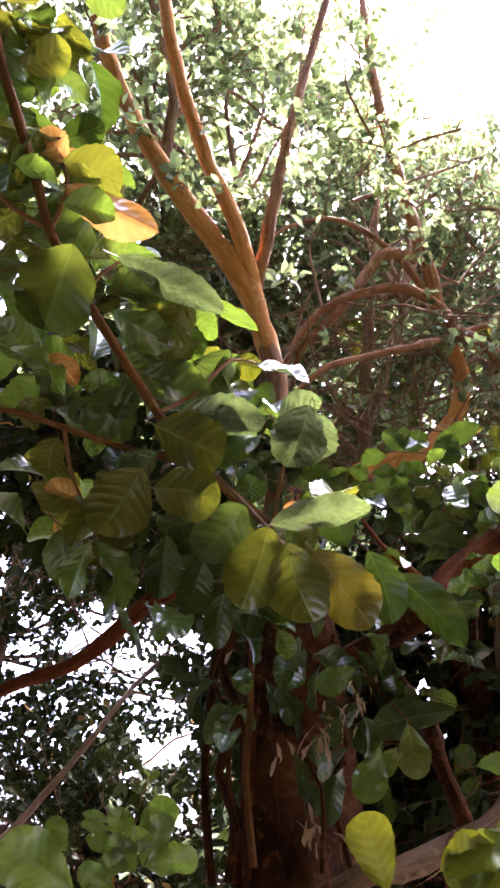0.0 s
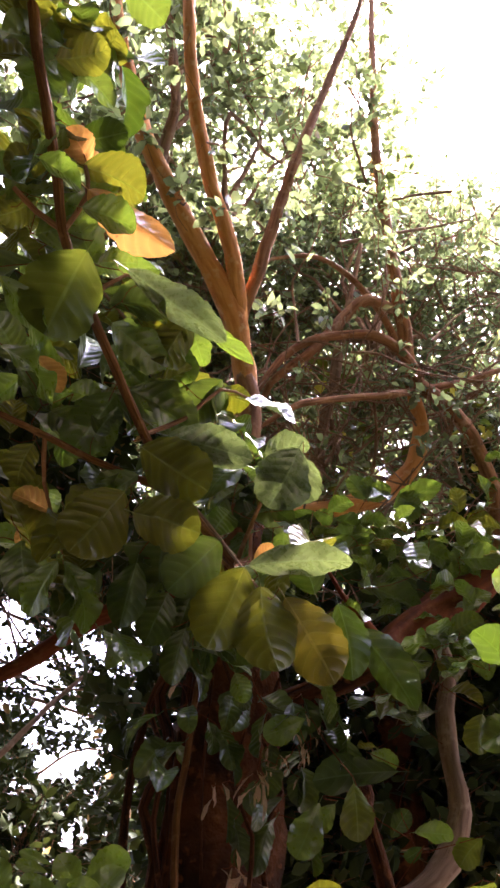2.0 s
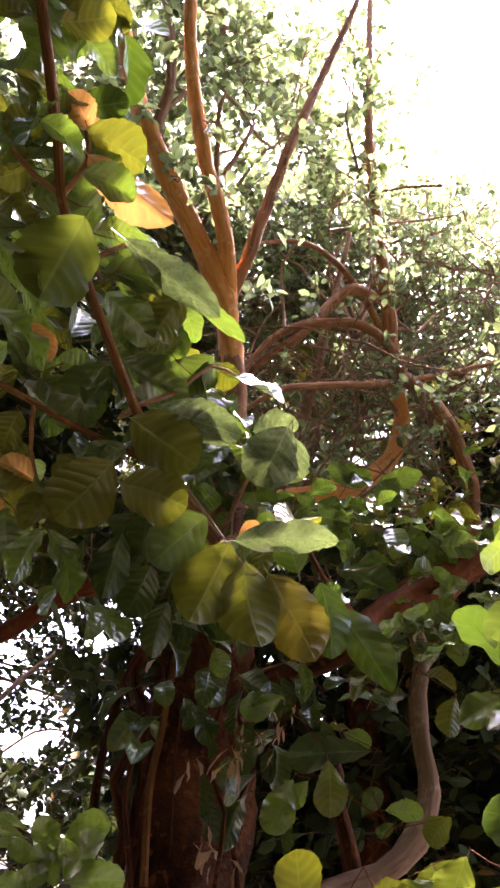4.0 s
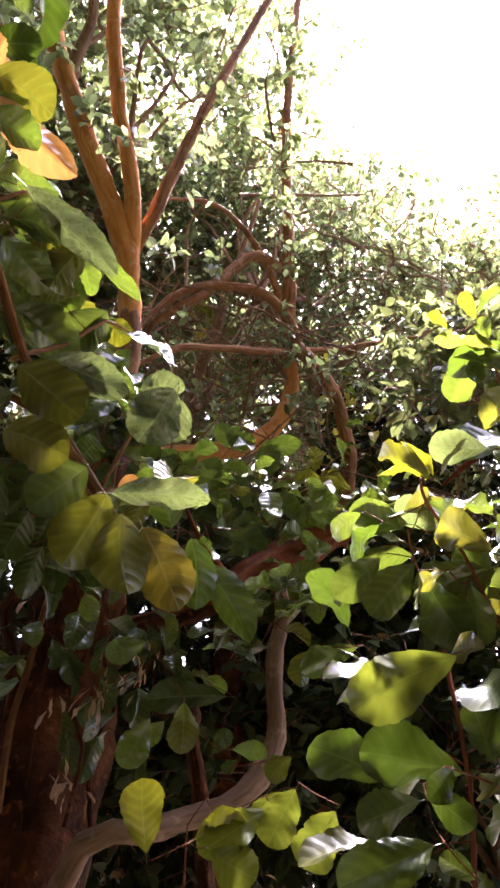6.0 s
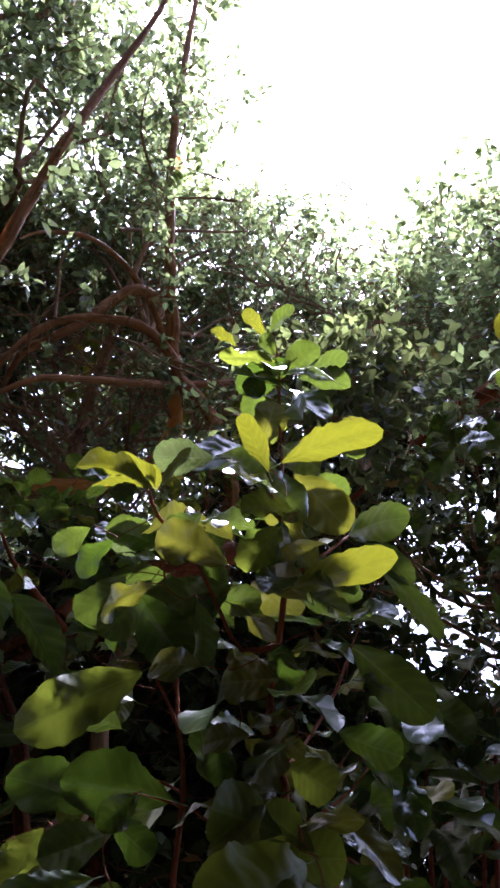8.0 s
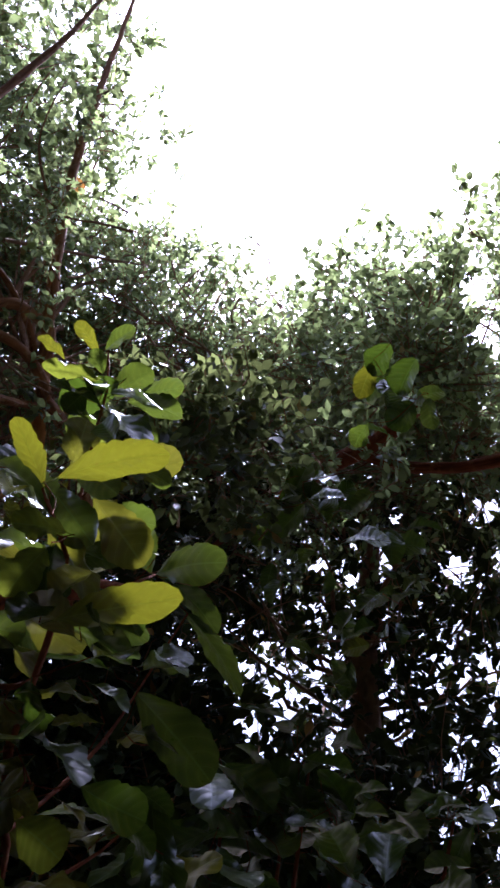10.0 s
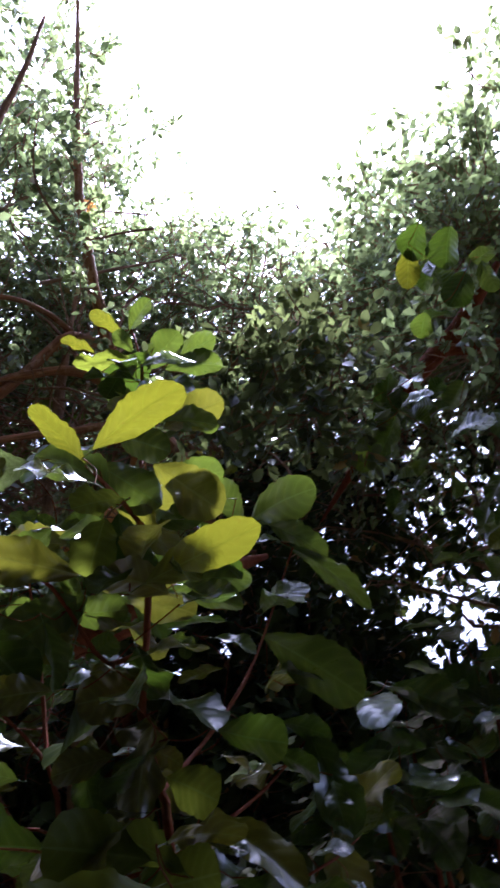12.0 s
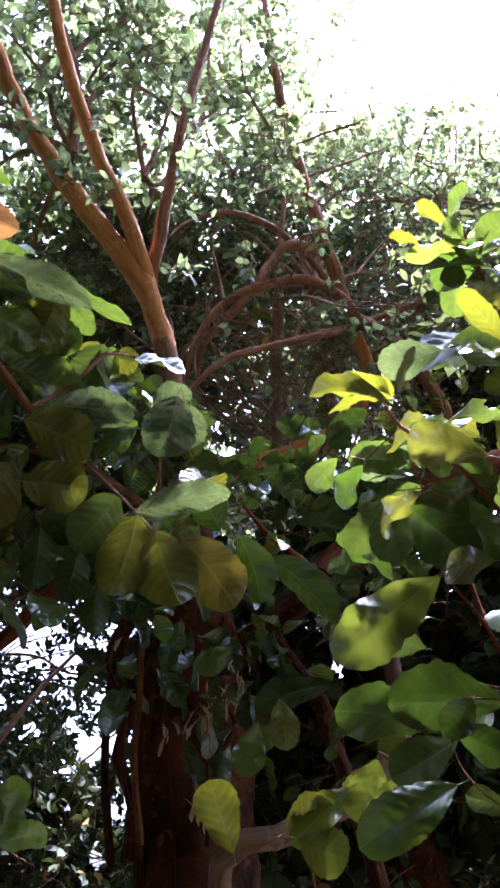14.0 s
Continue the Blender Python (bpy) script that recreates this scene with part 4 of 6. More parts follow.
leaf(tree, (0.114, 1.869, 1.748), (0.107, 1.892, 1.694), 0.005, 25, "dry")
leaf(tree, (0.138, 1.858, 1.739), (0.127, 1.867, 1.710), 0.006, 7, "dry")
leaf(tree, (0.133, 1.873, 1.730), (0.122, 1.893, 1.684), 0.007, 3, "dry")
leaf(tree, (0.134, 1.832, 1.730), (0.106, 1.853, 1.689), 0.005, -30, "dry")
leaf(tree, (0.091, 1.848, 1.741), (0.115, 1.844, 1.717), 0.006, 11, "dry")
leaf(tree, (0.136, 1.862, 1.700), (0.135, 1.872, 1.664), 0.006, -22, "dry")
leaf(tree, (0.178, 1.824, 1.717), (0.205, 1.818, 1.694), 0.006, -24, "dry")
leaf(tree, (0.120, 1.828, 1.744), (0.148, 1.830, 1.708), 0.004, 13, "dry")
leaf(tree, (0.205, 1.700, 1.982), (0.191, 1.704, 1.963), 0.005, 0, "dry")
leaf(tree, (0.127, 1.676, 2.011), (0.127, 1.675, 1.993), 0.005, 28, "dry")
leaf(tree, (0.248, 1.645, 2.012), (0.250, 1.644, 1.992), 0.006, 24, "dry")
leaf(tree, (0.213, 1.658, 2.028), (0.199, 1.665, 2.004), 0.006, -1, "dry")
leaf(tree, (0.176, 1.680, 1.971), (0.195, 1.675, 1.951), 0.005, 3, "dry")
leaf(tree, (0.201, 1.634, 2.013), (0.213, 1.632, 1.991), 0.005, -5, "dry")
leaf(tree, (0.149, 1.696, 1.988), (0.148, 1.700, 1.962), 0.006, 12, "dry")
leaf(tree, (0.172, 1.677, 2.025), (0.156, 1.683, 2.003), 0.007, 2, "dry")
leaf(tree, (0.170, 1.690, 1.950), (0.159, 1.695, 1.928), 0.006, 13, "dry")
leaf(tree, (0.161, 1.719, 1.939), (0.144, 1.726, 1.916), 0.005, 39, "dry")
leaf(tree, (0.155, 1.695, 1.956), (0.150, 1.701, 1.930), 0.006, -17, "dry")
leaf(tree, (0.200, 1.703, 1.950), (0.190, 1.703, 1.935), 0.005, -12, "dry")
leaf(tree, (0.222, 1.685, 1.929), (0.211, 1.690, 1.905), 0.005, 4, "dry")
leaf(tree, (0.191, 1.694, 1.966), (0.183, 1.696, 1.946), 0.007, -40, "dry")
leaf(tree, (0.042, 1.804, 1.880), (0.026, 1.823, 1.837), 0.007, 30, "dry")
leaf(tree, (0.039, 1.777, 1.902), (0.049, 1.786, 1.862), 0.006, 5, "dry")
leaf(tree, (0.063, 1.777, 1.911), (0.076, 1.781, 1.878), 0.006, 32, "dry")
leaf(tree, (0.042, 1.755, 1.903), (0.044, 1.762, 1.871), 0.007, -40, "dry")
leaf(tree, (0.224, 1.689, 1.985), (0.239, 1.691, 1.954), 0.006, 14, "dry")
leaf(tree, (0.224, 1.650, 1.999), (0.222, 1.659, 1.964), 0.005, -20, "dry")
leaf(tree, (0.221, 1.683, 2.001), (0.232, 1.681, 1.979), 0.007, 22, "dry")
leaf(tree, (0.231, 1.646, 1.980), (0.236, 1.650, 1.952), 0.007, -9, "dry")
leaf(tree, (0.232, 1.692, 1.968), (0.222, 1.695, 1.949), 0.007, -36, "dry")
leaf(tree, (0.232, 1.647, 1.988), (0.223, 1.658, 1.956), 0.005, 37, "dry")
leaf(tree, (0.197, 1.8, 1.956), (0.197, 1.787, 1.909), 0.009, -22, "dry")
leaf(tree, (0.173, 1.8, 1.98), (0.164, 1.788, 1.939), 0.007, -3, "dry")
leaf(tree, (0.116, 1.833, 1.781), (0.122, 1.815, 1.738), 0.010, -3, "dry")
leaf(tree, (0.254, 1.782, 2.094), (0.265, 1.777, 2.064), 0.006, 61, "dry")
leaf(tree, (0.283, 1.78, 2.082), (0.29, 1.775, 2.048), 0.006, 44, "dry")
leaf(tree, (-0.07, 1.788, 2.129), (-0.088, 1.787, 2.093), 0.008, 57, "dry")
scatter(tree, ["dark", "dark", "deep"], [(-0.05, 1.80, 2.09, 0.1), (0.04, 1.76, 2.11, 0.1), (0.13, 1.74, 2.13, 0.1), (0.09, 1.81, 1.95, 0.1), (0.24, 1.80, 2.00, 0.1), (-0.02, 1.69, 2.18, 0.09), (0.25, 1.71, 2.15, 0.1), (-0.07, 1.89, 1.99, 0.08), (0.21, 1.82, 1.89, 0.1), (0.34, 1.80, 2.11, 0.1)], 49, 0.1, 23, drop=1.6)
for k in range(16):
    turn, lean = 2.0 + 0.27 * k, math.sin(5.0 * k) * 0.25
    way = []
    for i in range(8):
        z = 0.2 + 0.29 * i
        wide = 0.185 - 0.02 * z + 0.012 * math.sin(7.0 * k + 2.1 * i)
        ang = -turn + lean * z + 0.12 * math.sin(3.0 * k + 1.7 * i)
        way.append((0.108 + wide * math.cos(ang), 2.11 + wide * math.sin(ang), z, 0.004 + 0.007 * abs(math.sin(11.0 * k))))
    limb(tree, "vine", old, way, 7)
twiglets(tree)

# ---------------------------------------------------------------- the twisted tree behind it
twisted = thing("tree", (0.9, 2.9, 0), "twisted tree with looping red-brown branches and small leaves", "tree")
limb(twisted, "trunk", old, [(1.0, 3.1, -0.1, 0.12), (0.95, 3.0, 1.0, 0.1), (0.9, 2.9, 2.2, 0.085), (0.75, 2.75, 3.0, 0.07)], 14, 0.3)
limb(twisted, "limb", red, [(0.266, 2.62, 3.013, 0.012), (0.393, 2.567, 3.071, 0.028), (0.578, 2.55, 3.126, 0.04), (0.753, 2.559, 3.223, 0.04), (0.878, 2.538, 3.38, 0.038), (0.896, 2.502, 3.552, 0.034), (0.842, 2.455, 3.694, 0.025), (0.807, 2.395, 3.801, 0.013)])
limb(twisted, "limb", tan, [(0.844, 2.455, 3.694, 0.036), (0.804, 2.396, 3.801, 0.034), (0.75, 2.309, 3.981, 0.032), (0.716, 2.249, 4.055, 0.028), (0.641, 2.16, 4.303, 0.025), (0.573, 2.075, 4.65, 0.023), (0.544, 2.037, 4.931, 0.02), (0.515, 1.97, 5.335, 0.018), (0.497, 1.919, 5.823, 0.013), (0.462, 1.78, 6.441, 0.008)])
limb(twisted, "limb", tan, [(0.1, 2.282, 3.238, 0.005), (0.112, 2.204, 3.347, 0.01), (0.179, 2.199, 3.507, 0.015), (0.3, 2.194, 3.645, 0.018), (0.48, 2.205, 3.737, 0.02), (0.666, 2.249, 3.775, 0.022), (0.817, 2.358, 3.743, 0.025), (0.865, 2.447, 3.693, 0.028)])
limb(twisted, "limb", tan, [(0.147, 2.333, 3.333, 0.006), (0.17, 2.249, 3.445, 0.014), (0.337, 2.201, 3.628, 0.021), (0.464, 2.238, 3.856, 0.024), (0.565, 2.236, 3.975, 0.024), (0.702, 2.298, 4.011, 0.024)])
limb(twisted, "limb", tan, [(0.842, 2.431, 3.724, 0.031), (0.966, 2.398, 3.615, 0.031), (1.091, 2.418, 3.474, 0.031), (1.17, 2.451, 3.309, 0.032), (1.198, 2.487, 3.118, 0.032), (1.233, 2.596, 2.867, 0.032)])
limb(twisted, "limb", tan, [(0.098, 2.081, 3.085, 0.004), (0.155, 2.085, 3.158, 0.009), (0.253, 2.073, 3.24, 0.013), (0.419, 2.144, 3.349, 0.014), (0.631, 2.24, 3.477, 0.016), (0.822, 2.42, 3.665, 0.018)])
limb(twisted, "limb", grey, [(0.535, 2.982, 3.315, 0.03), (0.522, 2.819, 3.594, 0.028), (0.544, 2.628, 3.929, 0.027), (0.555, 2.521, 4.124, 0.018), (0.593, 2.403, 4.512, 0.009)])
limb(twisted, "limb", grey, [(0.532, 2.67, 3.627, 0.01), (0.576, 2.733, 3.519, 0.01), (0.68, 2.722, 3.394, 0.01), (0.788, 2.655, 3.345, 0.01)])
limb(twisted, "limb", tan, [(0.849, 2.453, 3.694, 0.018), (1.108, 2.45, 3.806, 0.015), (1.375, 2.455, 3.962, 0.01), (1.728, 2.38, 4.113, 0.003)])
limb(twisted, "limb", tan, [(0.04, 2.051, 3.841, 0.003), (0.108, 2.078, 3.948, 0.007), (0.302, 2.1, 4.034, 0.011), (0.476, 2.19, 4.047, 0.013), (0.662, 2.298, 3.952, 0.015), (0.727, 2.346, 3.875, 0.017)])
limb(twisted, "limb", grey, [(0.418, 2.168, 4.22, 0.009), (0.646, 2.218, 4.386, 0.008), (0.888, 2.254, 4.545, 0.006), (1.084, 2.226, 4.624, 0.004)])
tangle(twisted, (0.55, 2.6, 3.5), (0.75, 0.5, 0.6), 170, 41)
tangle(twisted, (1.4, 3.2, 3.6), (0.9, 0.6, 0.7), 150, 42)
leaf(twisted, (0.567, 2.157, 4.845), (0.636, 2.213, 4.788), 0.085, -9, "orange")
# yellow and yellow-green leaves coloured in place of sunlight on this patch
scatter(twisted, ["young", "green", "young", "yellow"], [(1.11, 2.57, 3.83, 0.14), (1.22, 2.56, 3.59, 0.14), (1.15, 2.43, 3.26, 0.14), (0.59, 2.81, 3.93, 0.12), (0.76, 2.98, 3.81, 0.12), (0.47, 2.77, 4.02, 0.1), (0.85, 2.75, 3.45, 0.16), (0.62, 2.8, 3.3, 0.14), (1.0, 2.8, 3.25, 0.14), (1.35, 2.75, 3.4, 0.16), (0.4, 2.6, 3.55, 0.12)], 120, 0.07, 71)
twiglets(twisted)
crown(twisted, [
    (0.12, 3.15, 4.36, 0.4, 0.6), (0.45, 3.10, 4.41, 0.4, 0.7), (0.82, 3.09, 4.36, 0.4, 0.6),
    (0.29, 3.36, 4.08, 0.4, 0.9), (0.66, 3.30, 4.11, 0.4, 0.9), (1.03, 3.21, 4.15, 0.4, 0.8),
    (0.38, 3.44, 3.75, 0.4, 0.8), (0.74, 3.38, 3.79, 0.4, 0.8), (1.09, 3.27, 3.85, 0.4, 0.8),
    (0.39, 3.49, 3.45, 0.4, 1.0), (0.75, 3.44, 3.47, 0.4, 1.0),
], 0.065, CROWN, 27, (0.75, 2.75, 3.2))
crown(twisted, [
    (0.56, 2.00, 4.52, 0.16, 0.8), (0.53, 1.97, 4.79, 0.18, 0.8), (0.51, 1.95, 5.11, 0.2, 0.8),
    (0.62, 2.06, 4.26, 0.14, 0.7), (0.17, 3.86, 3.50, 0.35, 2), (0.66, 2.12, 4.06, 0.15, 0.7),
    (0.42, 2.17, 3.79, 0.14, 0.7), (0.33, 2.15, 3.37, 0.12, 0.6), (0.71, 2.33, 3.67, 0.14, 0.7),
    (0.96, 2.34, 3.52, 0.16, 0.8), (0.57, 2.51, 3.30, 0.14, 0.8), (0.46, 3.80, 3.81, 0.5, 0.9),
    (0.76, 3.88, 4.01, 0.5, 0.9), (1.17, 4.34, 4.75, 0.6, 1.4), (-0.26, 3.20, 4.21, 0.4, 1.4),
] + [
    (0.04, 3.39, 3.94, 0.4, 1.4), (0.49, 3.03, 5.46, 0.5, 0.85), (0.29, 3.01, 4.98, 0.5, 0.63),
    (0.75, 2.91, 5.76, 0.45, 0.75), (0.85, 3.25, 5.47, 0.5, 0.8), (1.18, 3.26, 5.90, 0.5, 0.5),
    (1.48, 3.43, 5.64, 0.55, 0.4), (1.80, 3.42, 6.06, 0.5, 0.32), (0.59, 3.35, 4.86, 0.5, 0.88),
    (0.85, 3.04, 4.82, 0.5, 0.7), (1.25, 3.16, 4.84, 0.55, 0.84), (1.68, 3.26, 5.12, 0.6, 0.77),
    (0.80, 2.79, 6.32, 0.4, 0.23), (0.41, 2.26, 6.64, 0.26, 0.90), (0.59, 2.37, 6.08, 0.26, 0.90), (0.69, 2.60, 5.61, 0.26, 0.90), (0.84, 3.73, 4.66, 0.6, 0.84), (1.22, 3.75, 4.47, 0.6, 0.84),
] + [
    (1.57, 3.44, 4.68, 0.6, 0.97), (1.71, 3.69, 4.26, 0.6, 0.97), (0.69, 4.03, 4.29, 0.6, 0.97),
], 0.05, CROWN, 12, (0.75, 2.75, 4.2))

# ---------------------------------------------------------------- trees further off
thin_tree = thing("tree", (-2.2, 6.0, 0), "slender open tree with sparse leaves against the sky", "tree", "trees behind")
limb(thin_tree, "trunk", grey, [(-2.3, 6.2, -0.1, 0.12), (-2.2, 6.1, 1.5, 0.1), (-2.0, 6.0, 3.2, 0.07), (-1.9, 5.9, 4.4, 0.04)])
crown(thin_tree, [
    (-1.48, 5.63, 2.43, 0.5, 1.5), (-1.08, 5.74, 2.23, 0.45, 1.4), (-0.66, 5.75, 2.58, 0.4, 1),
    (-1.58, 5.65, 2.00, 0.5, 1.6), (-2.02, 5.81, 3.33, 0.5, 1), (-0.21, 6.58, 3.61, 0.45, 0.8),
    (-0.62, 6.54, 3.69, 0.45, 0.8), (-0.36, 6.69, 3.18, 0.45, 0.7), (-0.65, 4.85, 1.79, 0.6, 2.4),
    (-0.85, 4.83, 1.62, 0.8, 2.4), (-0.05, 4.87, 1.79, 0.6, 2.2), (-1.21, 6.53, 3.56, 0.5, 0.63),
    (-0.66, 6.62, 3.45, 0.6, 0.63), (-0.22, 6.50, 3.19, 0.6, 0.98), (-1.04, 6.22, 2.77, 0.6, 0.91),
] + [
    (-0.50, 6.32, 2.43, 0.6, 0.84), (-0.77, 5.32, 2.12, 0.6, 1.7), (-0.10, 5.84, 2.26, 0.6, 1.5),
    (-0.40, 5.87, 1.79, 0.6, 0.98), (-1.66, 5.80, 3.88, 0.8, 1), (-1.18, 5.79, 4.14, 0.8, 1.4),
    (-1.68, 6.08, 2.84, 0.9, 1.1), (-1.79, 4.85, 4.59, 0.9, 1.8), (-1.25, 4.91, 4.73, 0.8, 2),
    (-0.62, 5.08, 4.59, 0.8, 2), (-0.51, 5.40, 3.97, 0.7, 1.4),
], 0.075, SHADE, 13, (-2.0, 6.0, 3.0))

# dense clumps added mostly out of sight, to keep light off the low leaves
crown(thin_tree, [
    (-1.4, 6.6, 4.5, 0.7, 3.0), (-0.8, 6.9, 4.6, 0.7, 3.0), (-0.2, 6.7, 4.5, 0.7, 3.0), (0.4, 7.0, 4.6, 0.7, 3.0),
    (1.0, 6.8, 4.5, 0.7, 3.0), (-1.1, 6.0, 4.4, 0.6, 3.0), (-0.4, 6.1, 4.3, 0.6, 3.0), (0.2, 6.3, 4.4, 0.6, 3.0), (0.8, 6.2, 4.3, 0.6, 3.0),
    (0.5, 6.6, 2.6, 0.6, 2.0), (1.1, 7.0, 2.8, 0.6, 2.0), (0.8, 6.8, 3.5, 0.6, 2.0), (1.6, 7.3, 3.2, 0.6, 2.0), (0.3, 6.9, 1.8, 0.7, 2.0), (1.2, 7.2, 1.9, 0.7, 2.0),
    (-1.6, 4.9, 4.7, 0.6, 3.0), (-0.9, 4.4, 4.5, 0.6, 3.0), (-1.3, 3.9, 4.4, 0.6, 3.0),
], 0.12, SHADE, 29, (-2.0, 6.0, 3.4))

tall_tree = thing("tree", (2.0, 4.6, 0), "tall leafy tree with a slim grey trunk", "tree", "trees behind")
limb(tall_tree, "trunk", grey, [(2.1, 4.7, -0.1, 0.13), (2.0, 4.6, 2.0, 0.1), (1.85, 4.4, 4.0, 0.07), (1.6, 4.1, 6.0, 0.04)])
tangle(tall_tree, (1.567, 2.81, 4.807), (1.0, 0.6, 0.8), 120, 43)
tangle(tall_tree, (1.187, 3.254, 5.078), (1.2, 0.6, 0.8), 110, 44)
crown(tall_tree, [
    (-0.28, 3.10, 4.92, 0.4, 1.6), (0.00, 3.19, 4.90, 0.4, 1.4), (-0.31, 3.31, 4.70, 0.4, 1.8),
    (-0.54, 3.15, 4.80, 0.5, 1.6), (-0.22, 3.23, 4.50, 0.55, 2), (-0.18, 3.50, 4.16, 0.55, 2),
    (0.11, 3.43, 4.65, 0.5, 1.8), (-0.10, 2.67, 6.16, 0.6, 0.48), (0.11, 2.51, 6.50, 0.6, 0.41),
    (0.11, 3.05, 5.64, 0.6, 0.62), (0.37, 2.85, 6.05, 0.6, 0.8), (0.76, 3.17, 6.04, 0.5, 0.6),
    (1.30, 3.65, 6.34, 0.6, 0.38), (1.24, 3.58, 5.60, 0.6, 0.74), (1.80, 3.71, 6.15, 0.6, 0.58),
] + [
    (2.31, 3.72, 6.23, 0.6, 0.55), (2.74, 3.51, 6.20, 0.6, 0.58), (3.07, 3.18, 6.28, 0.6, 0.55),
    (2.03, 3.75, 5.45, 0.6, 1.3), (2.40, 3.44, 5.27, 0.6, 1.3), (2.73, 3.20, 5.30, 0.6, 1.3),
    (0.44, 3.45, 5.27, 0.6, 0.83), (0.59, 3.61, 4.78, 0.6, 1.4), (1.13, 3.58, 4.72, 0.6, 1.5),
    (1.70, 3.55, 4.55, 0.6, 1.5),
], 0.05, CROWN, 14, (1.8, 4.4, 4.2))

side_tree = thing("tree", (3.4, 3.2, 0), "leafy tree with hanging dark green leaves", "tree", "trees behind")
limb(side_tree, "trunk", grey, [(3.5, 3.3, -0.1, 0.14), (3.4, 3.2, 1.6, 0.12), (3.2, 3.0, 3.0, 0.09), (3.0, 2.7, 4.2, 0.05)])
crown(side_tree, [
    (1.66, 1.75, 3.22, 0.16, 0.9), (1.70, 1.52, 3.28, 0.16, 0.9), (1.77, 1.29, 3.28, 0.18, 0.9),
    (2.18, 3.02, 4.24, 0.6, 1.6), (2.37, 2.71, 4.13, 0.6, 1.4), (2.49, 2.19, 4.57, 0.6, 1.2),
    (2.30, 1.51, 4.52, 0.36, 1.4), (2.29, 1.59, 4.18, 0.45, 1.6), (2.62, 2.23, 4.10, 0.6, 1.2),
    (2.55, 1.20, 4.72, 0.42, 1.2), (2.86, 1.88, 4.19, 0.7, 1.4),
], 0.05, CROWN, 15, (3.1, 2.9, 3.4))
# lower crown, in the same leaf colour darkened for shade
crown(side_tree, [
    (2.99, 2.81, 4.32, 0.4, 0.55), (2.94, 3.08, 4.04, 0.35, 0.3), (3.12, 3.26, 3.56, 0.35, 0.3),
    (2.13, 3.40, 3.91, 0.5, 2.2), (2.43, 3.23, 3.93, 0.5, 2.2), (1.75, 3.56, 3.88, 0.45, 2),
    (2.45, 3.81, 3.81, 0.55, 1.2), (2.04, 3.96, 3.84, 0.5, 1.6), (3.17, 2.52, 3.92, 0.6, 0.91),
    (2.99, 3.02, 3.87, 0.6, 0.7), (2.70, 3.45, 3.97, 0.55, 1.3), (2.64, 3.77, 3.44, 0.5, 0.7),
    (3.09, 3.66, 3.59, 0.55, 0.84), (3.45, 3.42, 3.52, 0.6, 0.7), (3.11, 3.60, 3.10, 0.55, 0.63),
] + [
    (3.49, 3.33, 3.01, 0.55, 0.63), (3.66, 2.94, 3.50, 0.7, 0.98), (3.48, 2.20, 3.87, 0.8, 1.5),
    (3.63, 2.31, 4.45, 0.6, 0.85), (3.27, 2.66, 4.51, 0.6, 0.85), (3.97, 2.35, 3.97, 0.6, 0.78),
    (3.65, 2.71, 4.02, 0.6, 0.78), (4.09, 2.56, 3.51, 0.6, 0.65), (3.61, 2.55, 2.77, 0.6, 1.2),
], 0.085, SHADE, 19, (3.2, 3.0, 2.8))
leaf(side_tree, (1.394, 0.9, 3.154), (1.411, 0.975, 3.08), 0.056, 21, "young")
leaf(side_tree, (1.459, 0.997, 3.022), (1.456, 1.049, 2.974), 0.053, 14, "green")
leaf(side_tree, (1.49, 1.311, 3.003), (1.567, 1.242, 3.012), 0.078, 47, "pale")
leaf(side_tree, (1.519, 1.326, 2.958), (1.594, 1.252, 2.975), 0.078, 47, "pale")
leaf(side_tree, (1.51, 1.344, 2.944), (1.468, 1.44, 2.855), 0.062, 37, "green")
leaf(side_tree, (1.434, 1.419, 2.915), (1.434, 1.484, 2.824), 0.062, 18, "green")
leaf(side_tree, (1.648, 1.308, 2.849), (1.741, 1.208, 2.87), 0.102, 46, "pale")
leaf(side_tree, (1.407, 0.839, 3.191), (1.407, 0.92, 3.129), 0.070, 10, "dark")
leaf(side_tree, (1.477, 0.811, 3.159), (1.484, 0.899, 3.086), 0.084, -1, "dark")
leaf(side_tree, (1.555, 0.903, 3.1), (1.533, 0.987, 3.047), 0.101, 42, "dark")
leaf(side_tree, (1.915, 1.497, 2.658), (1.852, 1.564, 2.635), 0.054, 47, "young")
leaf(side_tree, (1.56, 1.54, 3.021), (1.565, 1.406, 3.178), 0.078, -30, "dark")
scatter(side_tree, ["dark", "deep", "dark", "deep"], [(1.67, 1.44, 3.05, 0.12), (1.82, 1.39, 2.94, 0.12), (1.98, 1.50, 2.79, 0.14), (1.96, 1.72, 2.71, 0.14), (1.77, 1.71, 2.97, 0.12), (1.60, 0.99, 3.18, 0.1)], 55, 0.11, 62)
twiglets(side_tree)

edge_tree = thing("tree", (4.4, 1.8, 0), "dense leafy tree with a leaning red-brown limb", "tree", "trees behind")
limb(edge_tree, "trunk", grey, [(4.5, 1.9, -0.1, 0.14), (4.4, 1.8, 1.6, 0.12), (4.2, 1.8, 3.2, 0.08), (4.0, 1.8, 4.6, 0.05)])
limb(edge_tree, "limb", brown, [(1.753, 2.571, 3.307, 0.005), (1.81, 2.357, 3.393, 0.017), (1.831, 2.058, 3.411, 0.027), (1.874, 1.824, 3.482, 0.035), (1.931, 1.597, 3.507, 0.038), (1.98, 1.40, 3.56, 0.03), (2.03, 1.25, 3.64, 0.012)])
